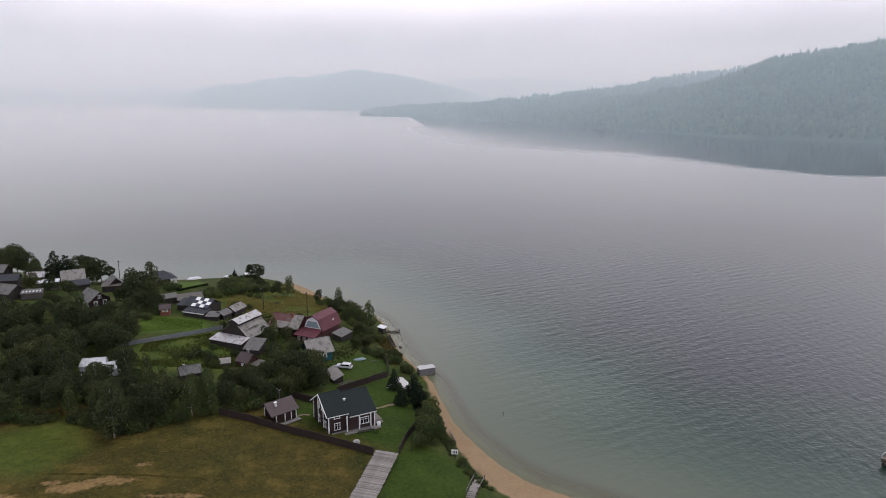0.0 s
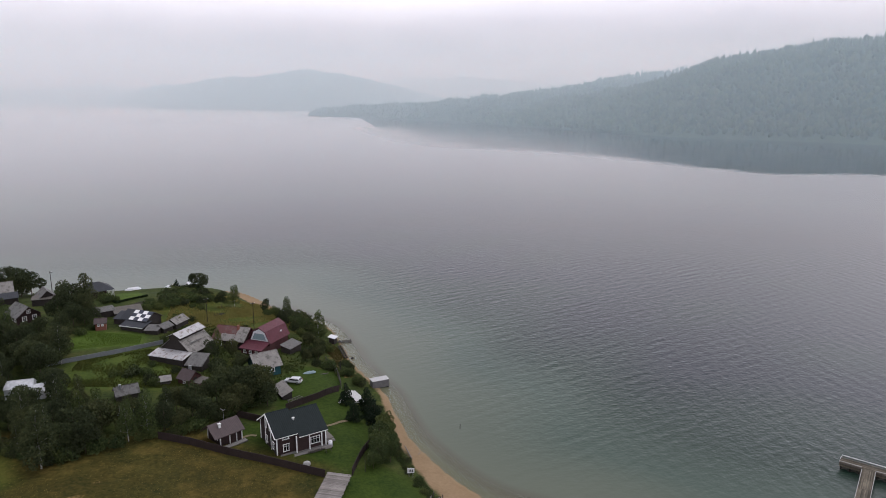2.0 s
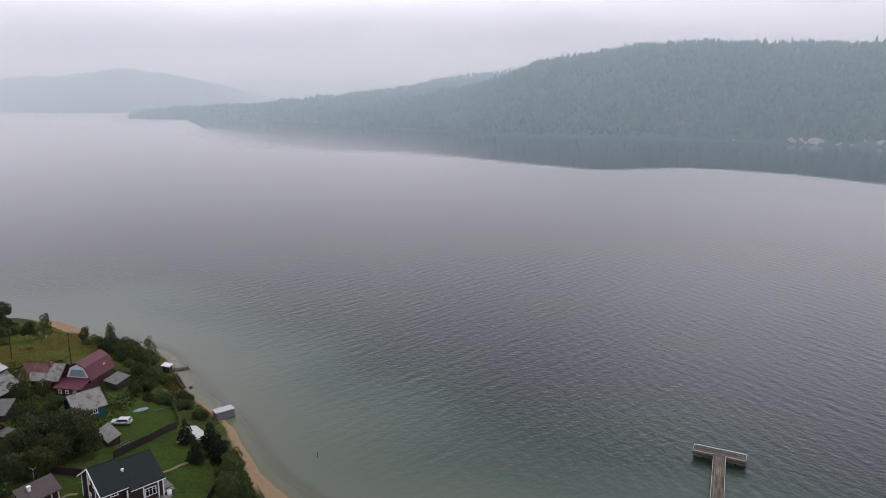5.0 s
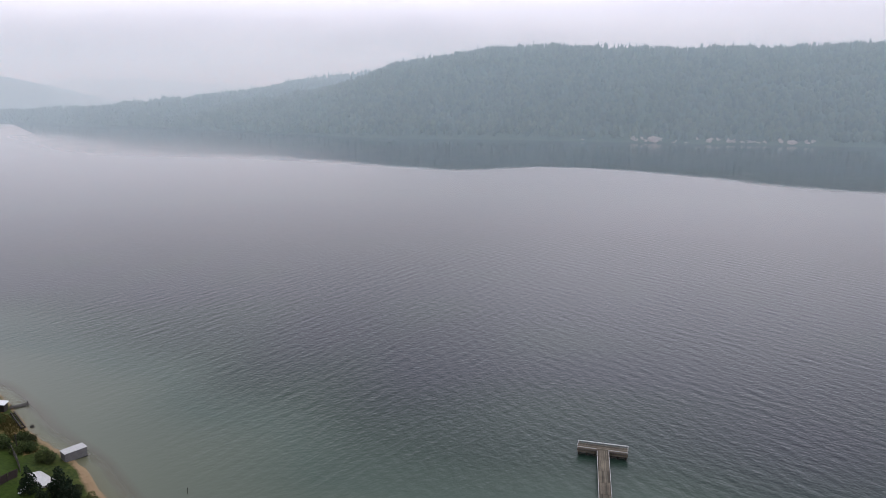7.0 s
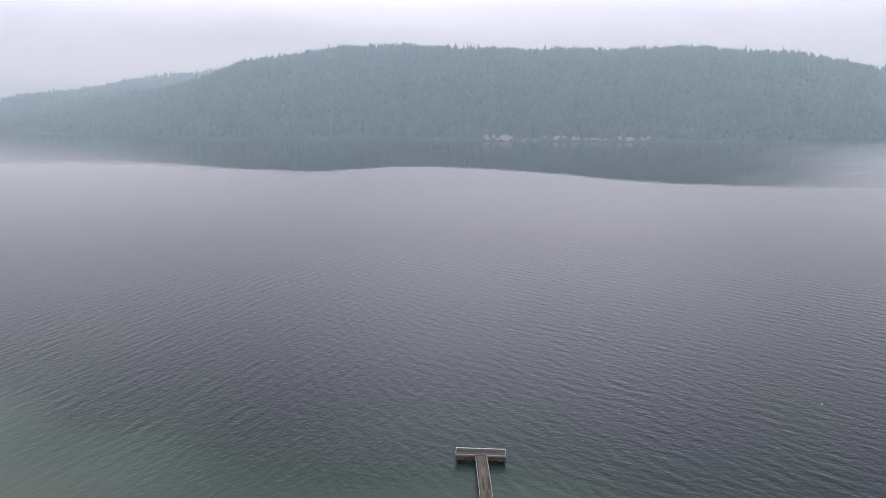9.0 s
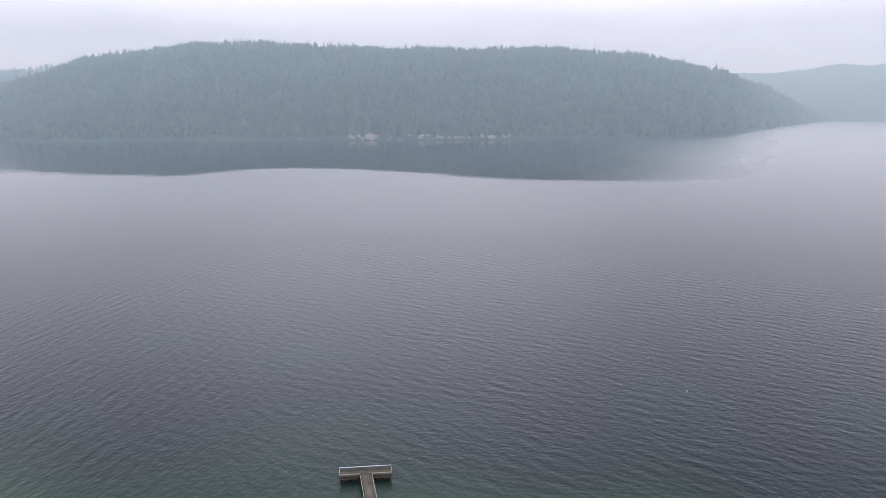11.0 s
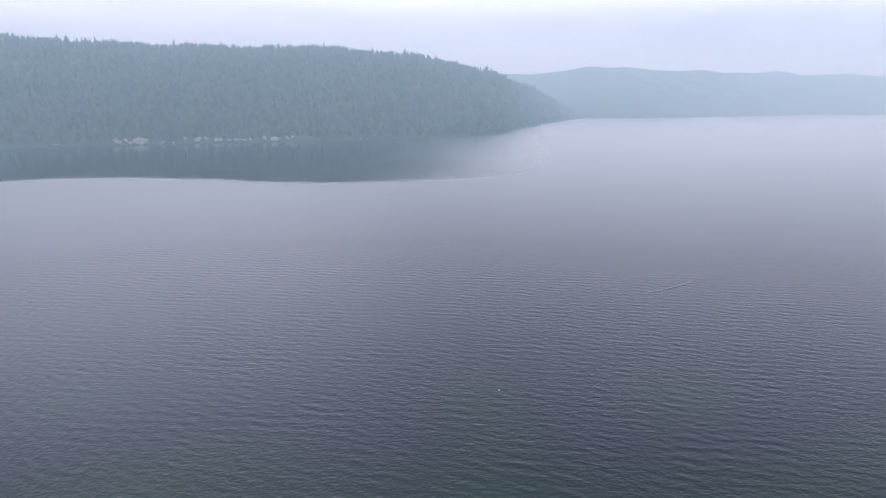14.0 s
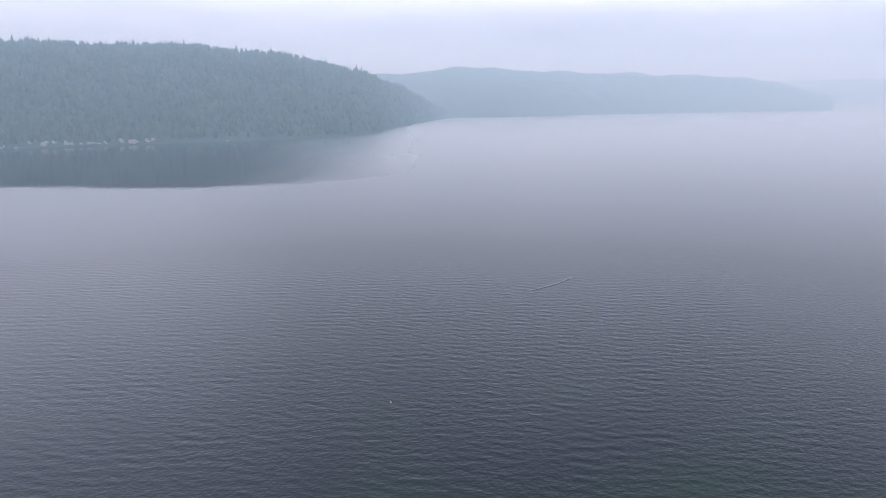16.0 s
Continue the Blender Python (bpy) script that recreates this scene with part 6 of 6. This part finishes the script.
WOODS = [[(-112, 200), (-76, 134), (-66, 132), (-55, 131.5), (-47, 126), (-40, 130), (-41, 139), (-47, 148), (-58, 162), (-59, 176), (-64, 188), (-68, 193), (-79, 192), (-97, 198)],
         [(-46, 127), (-38, 130.5), (-33, 135), (-26, 136.5), (-24, 140), (-18, 144), (-15, 147), (-14.5, 151), (-20, 151), (-26, 147), (-33, 144), (-38, 140), (-43, 139)]]
CLEAR = [(-61.3, 157.0, 4.2), (-57.6, 155.4, 3.2), (-43.6, 143.4, 2.0), (-38.0, 144.6, 1.8), (-72, 131.5, 2.5), (-39.9, 153.2, 3.5), (-60, 150.5, 2.5), (-55.5, 150.5, 2.5)]
rw = random.Random(21)
spots = []
for poly, gap in ((WOODS[0], 3.7), (WOODS[1], 3.1)):
    arr = np.array(poly)
    for _ in range(5000):
        x, y = rw.uniform(arr[:, 0].min(), arr[:, 0].max()), rw.uniform(arr[:, 1].min(), arr[:, 1].max())
        if not inside(np.array([[x, y]]), arr)[0]:
            continue
        if any((x - a) ** 2 + (y - b) ** 2 < gap ** 2 for a, b in spots) or any((x - a) ** 2 + (y - b) ** 2 < r * r for a, b, r in CLEAR):
            continue
        spots.append((x, y))
random.seed(31)
for x, y in spots:
    r = rw.random()
    plant(TALL if r < 0.3 else BUSH if r > 0.9 else ROUND, x, y, rw.uniform(0.62, 1.05) * (1.35 if r > 0.9 else 1) * (0.82 if x > -40 else 1), rw.uniform(0.85, 1.1), "village woods")
# trees that stand out one by one
for kind, x, y, s, w_ in ((TALL[:1], -46.6, 124.9, 1.05, 1.2), (ROUND, -38.4, 239.0, 0.88, 1.1), (CONE, -44.9, 238.2, 0.85, 0.8), (ROUND, -29.5, 223.0, 0.66, 0.85), (TALL, -25.8, 225.0, 0.66, 1.35),
                          (ROUND, -16.5, 222.5, 0.6, 0.7), (TALL, -9.6, 214.5, 0.72, 1.1), (ROUND, -5.5, 207.5, 0.62, 1.2), (ROUND, -9.5, 208.5, 0.55, 1.3), (TALL, -0.6, 199.0, 0.80, 1.2),
                          (ROUND, -21.5, 179.0, 0.6, 0.8), (ROUND, -26.2, 176.5, 0.62, 0.9), (TALL, -25.2, 181.5, 0.62, 0.9), (ROUND, -13.0, 150.4, 0.98, 1.0), (ROUND, -11.4, 148.9, 0.7, 1.0), (ROUND, -16.5, 151.5, 1.0, 1.0), (ROUND, -19.6, 152.6, 0.95, 1.0), (ROUND, -14.4, 154.4, 0.92, 1.0), (ROUND, -12.4, 153.0, 0.7, 1.0), (ROUND, -18.0, 156.2, 0.8, 1.0), (ROUND, -21.5, 149.5, 0.85, 1.0),
                          (ROUND, -18.5, 168.5, 0.62, 0.9), (ROUND, -0.8, 180.0, 0.5, 1.0), (ROUND, -0.4, 186.5, 0.55, 1.0), (ROUND, -3.6, 177.5, 0.4, 1.0), (ROUND, -3.2, 190.5, 0.5, 1.1),
                          (ROUND, -7.2, 210.5, 0.5, 1.5), (LIGHT, -4.0, 203.5, 0.48, 1.5), (ROUND, -2.4, 200.5, 0.46, 1.4), (LIGHT, -7.0, 205.0, 0.46, 1.6), (ROUND, -10.6, 212.6, 0.48, 1.5), (LIGHT, -13.0, 215.5, 0.44, 1.4)):
    plant(kind, x, y, s, w_, "single trees")
for kind, x, y, s, w_ in ((ROUND, -122, 256, 1.6, 0.8), (ROUND, -127, 260, 1.35, 0.9), (ROUND, -117, 254, 1.3, 0.8), (CONE, -107.5, 251, 2.0, 1.1), (CONE, -103, 249, 1.8, 1.2), (ROUND, -100, 251, 1.2, 0.8),
                          (ROUND, -91, 247, 1.05, 1.2), (ROUND, -93.5, 245.5, 0.95, 1.3), (ROUND, -95.5, 249, 1.15, 1.0), (ROUND, -68, 213, 1.2, 1.1), (TALL, -65, 215, 1.1, 1.3),
                          (ROUND, -66.2, 211.5, 0.95, 1.1), (ROUND, -70.5, 209, 0.9, 1.1), (ROUND, -64, 209, 0.85, 1.0), (ROUND, -62.5, 204, 0.6, 1.1), (ROUND, -65.5, 204.5, 0.8, 1.1), (ROUND, -67, 200, 0.7, 1.1), (ROUND, -60.8, 206.5, 0.5, 1.1), (CONE, -103, 238, 1.2, 0.8), (ROUND, -91, 220, 0.7, 1.0), (ROUND, -98, 224, 0.7, 1.0),
                          (ROUND, -112, 247, 1.0, 1.0), (ROUND, -105, 228, 0.8, 1.0)):
    plant(kind, x, y, s, w_, "trees by the far houses")
for x, y, s, w_ in ((4.9, 151.2, 0.98, 0.85), (6.1, 143.0, 0.95, 0.9), (9.3, 150.2, 1.05, 1.1), (10.4, 143.8, 0.95, 1.1), (9.6, 146.0, 0.8, 1.0)):
    plant(CONE, x, y, s, w_, "cedars by the shore")
for x, y, s, w_ in ((9.9, 127.6, 0.62, 0.95), (11.6, 129.6, 0.58, 0.95), (10.4, 132.6, 0.62, 0.9), (12.2, 134.6, 0.50, 0.9), (9.6, 124.2, 0.55, 0.9), (11.9, 126.2, 0.5, 0.9), (11.4, 138.4, 0.5, 0.9), (12.6, 141.8, 0.45, 0.8), (8.4, 121.8, 0.4, 0.9), (12.8, 131.6, 0.45, 0.9), (13.0, 138.6, 0.4, 0.8)):
    plant(LIGHT, x, y, s, w_ * 1.2, "shore shrubbery", "round leafy bush in the shore thicket")
for poly in WOODS:
    edge = np.vstack([np.array(poly), poly[:1]])[0 if poly is WOODS[1] else 1:9]
    for a, b in zip(edge[:-1], edge[1:]):
        n = int(np.hypot(*(b - a)) / 1.7)
        for k in range(n):
            q = a + (b - a) * (k + random.random()) / max(n, 1)
            if not any((q[0] - cx) ** 2 + (q[1] - cy) ** 2 < r * r for cx, cy, r in CLEAR):
                plant(BUSH, q[0] + random.uniform(-1, 1), q[1] + random.uniform(-0.6, 1.2), random.uniform(0.6, 1.1), random.uniform(0.8, 1.2), "undergrowth", "leafy undergrowth at the edge of the woods")
random.seed(33)
BELT = [(-5, 200, 3), (-2, 205, 3), (-8, 214, 4), (-13, 217, 4), (-3, 193, 3), (1, 190, 2), (0, 175, 2), (-2, 183, 3), (6, 172, 1.5), (8.5, 165.5, 1.5), (6.5, 177, 1.5), (-48, 222, 6), 
        (-44, 226, 5), (-36, 222, 4), (-40, 240, 4), (-33, 196, 5), (-38, 206, 4), (-30, 190, 3), (-21, 196, 4), (-36, 169, 4), (-22, 171, 3), (-60.5, 202, 2), (-63, 196, 2.5), (-44, 166, 5),
        (-36, 158, 4), (-30, 153, 4), (-24, 157, 4), (-17, 155, 3), (-38, 191, 3), (-64, 226, 4), (-77, 240, 4), (-86, 244, 4), (-100, 244, 5), (-112, 250, 6), (-120, 226, 5), (-96, 218, 5)]
THICKET = np.array([(-50.5, 214), (-45, 214.5), (-38, 224), (-33, 231), (-34, 237), (-41, 241), (-52, 239), (-50, 229)])
taken = []
for _ in range(900):
    x, y = random.uniform(-53, -33), random.uniform(213, 241)
    if inside(np.array([[x, y]]), THICKET)[0] and not (x < -46.5 and y > 219) and all((x - a) ** 2 + (y - b) ** 2 > 4.4 for a, b in taken):
        taken.append((x, y))
        plant(BUSH, x, y, random.uniform(0.8, 1.25), random.uniform(0.9, 1.25), "thicket", "dense dark green bush in the thicket")
for x, y, spread in BELT:
    for _ in range(3):
        plant(BUSH, x + random.uniform(-spread, spread), y + random.uniform(-spread, spread) * 0.8, random.uniform(0.55, 1.15), random.uniform(0.8, 1.2), "village shrubs")
for k in range(60):
    u = k / 60
    q = SHORE_LINE[int(len(SHORE_LINE) * 0.255 + u * len(SHORE_LINE) * 0.16)]
    wide = float(np.interp(q[1], (100, 112, 118, 130, 139, 160), (11, 8.5, 6.5, 4.2, 3.0, 2.0)))
    plant(BUSH, q[0] - wide - random.uniform(0, 1.6), q[1] - wide * 0.4 + random.uniform(-1, 1), random.uniform(0.25, 0.5), 1.1, "beach edge growth", "low rough growth at the edge of the beach")
for ob_ in PROTOTYPES:
    for o in (*ob_.children_recursive, ob_):
        bpy.data.objects.remove(o)


# ---- shore cliffs under the far hill ----
rng_c = np.random.default_rng(9)
for az0, n, tall in ((44.5, 3, 5), (49.0, 6, 10), (51.8, 5, 8), (54.0, 8, 11), (56.5, 8, 9), (59.4, 7, 12), (61.5, 3, 5), (40.5, 3, 4), (65.5, 2, 4)):
    ob = None
    for k in range(n):
        az = az0 + (k - n / 2) * 0.36 + rng_c.uniform(-0.16, 0.16)
        p = main_spot(np.array([az]), np.array([0.035]))[0]
        if ob is None:
            ob = thing("rock_outcrop", Matrix.Translation((p[0], p[1], 0)), "pale bare rock outcrop at the far waterline", "rock", "rock outcrops")
            origin = Vector((p[0], p[1], 0))
        bm = bmesh.new()
        bmesh.ops.create_icosphere(bm, subdivisions=3, radius=1.0)
        wide_, high_ = rng_c.uniform(3.0, 8.0), tall * rng_c.uniform(0.25, 0.75)
        for v in bm.verts:
            v.co *= 1 + 0.45 * noise.noise(v.co * 1.7 + Vector((k, az, 0)) * 3) + 0.15 * noise.noise(v.co * 5)
            v.co = Vector((v.co.x * wide_, v.co.y * wide_, v.co.z * high_ + 0.8)) + Vector((p[0], p[1], 0)) - origin
        part("rock_face", bm, M_PALEROCK, ob)

# ---- rough grass ----
def tufts(label, polygon, count, high, colour_lo, colour_hi, seed):
    """Uneven grass tufts over a polygon, as one piece of stuff."""
    rng_ = np.random.default_rng(seed)
    arr = np.array(polygon, float)
    pts = rng_.uniform(arr.min(0), arr.max(0), (count * 3, 2))
    pts = pts[inside(pts, arr)]
    keep_ = wobble(pts[:, 0], pts[:, 1], 3.1) + wobble(pts[:, 0] + 40, pts[:, 1], 7.3) + rng_.uniform(-1, 1, len(pts)) > -0.2
    pts = pts[keep_][:count]
    n = len(pts)
    z = ground_height(pts)
    verts, faces = [], []
    for j in range(4):
        a = rng_.uniform(0, math.tau, n)
        h = high * rng_.uniform(0.4, 1.2, n)
        wd = high * rng_.uniform(0.3, 0.6, n)
        dx, dy = np.cos(a), np.sin(a)
        lean_ = rng_.uniform(-0.5, 0.5, (n, 2)) * high
        base = np.column_stack([pts, z - 0.03])
        v0 = base + np.column_stack([dx * wd, dy * wd, 0 * h])
        v1 = base - np.column_stack([dx * wd, dy * wd, 0 * h])
        v2 = base + np.column_stack([lean_[:, 0], lean_[:, 1], h])
        start = 3 * n * j
        verts.append(np.stack([v0, v1, v2], 1).reshape(-1, 3))
        faces.append(np.arange(start, start + 3 * n).reshape(-1, 3))
    me = bpy.data.meshes.new("rough_grass")
    fill(me, np.concatenate(verts), np.concatenate(faces))
    me.materials.append(foliage(label.replace(" ", "_"), colour_lo, colour_hi))
    tagged(new("rough_grass", me), label, "grass", kind="stuff")


tufts("tall yellow-green grass on the point", POINT_GRASS, 20000, 0.26, (0.15, 0.130, 0.042), (0.32, 0.260, 0.095), 62)
tufts("overgrown garden grass and weeds", GARDENS, 7000, 0.32, (0.045, 0.060, 0.016), (0.125, 0.125, 0.036), 63)
tufts("rough grass between the village houses", [(-40, 186), (-22, 160), (-12, 150), (-4, 172), (0, 200), (-20, 205), (-40, 205)], 7000, 0.3, (0.026, 0.038, 0.013), (0.074, 0.082, 0.028), 64)
tufts("dark tall grass along the ditch in the meadow", [(-59, 112.4), (-27.5, 109.6), (-27.5, 110.2), (-59, 113.1)], 900, 0.16, (0.040, 0.040, 0.011), (0.085, 0.075, 0.022), 65)
tufts("ochre grass on the shore bank", SHORE_BANK, 1600, 0.3, (0.070, 0.064, 0.020), (0.170, 0.135, 0.050), 67)
tufts("fresh green crop rows and weeds in the field", FIELD, 5000, 0.14, (0.055, 0.090, 0.016), (0.140, 0.190, 0.036), 68)
tufts("dry meadow grass in uneven clumps", MEADOW, 14000, 0.13, (0.075, 0.066, 0.018), (0.200, 0.155, 0.050), 69)
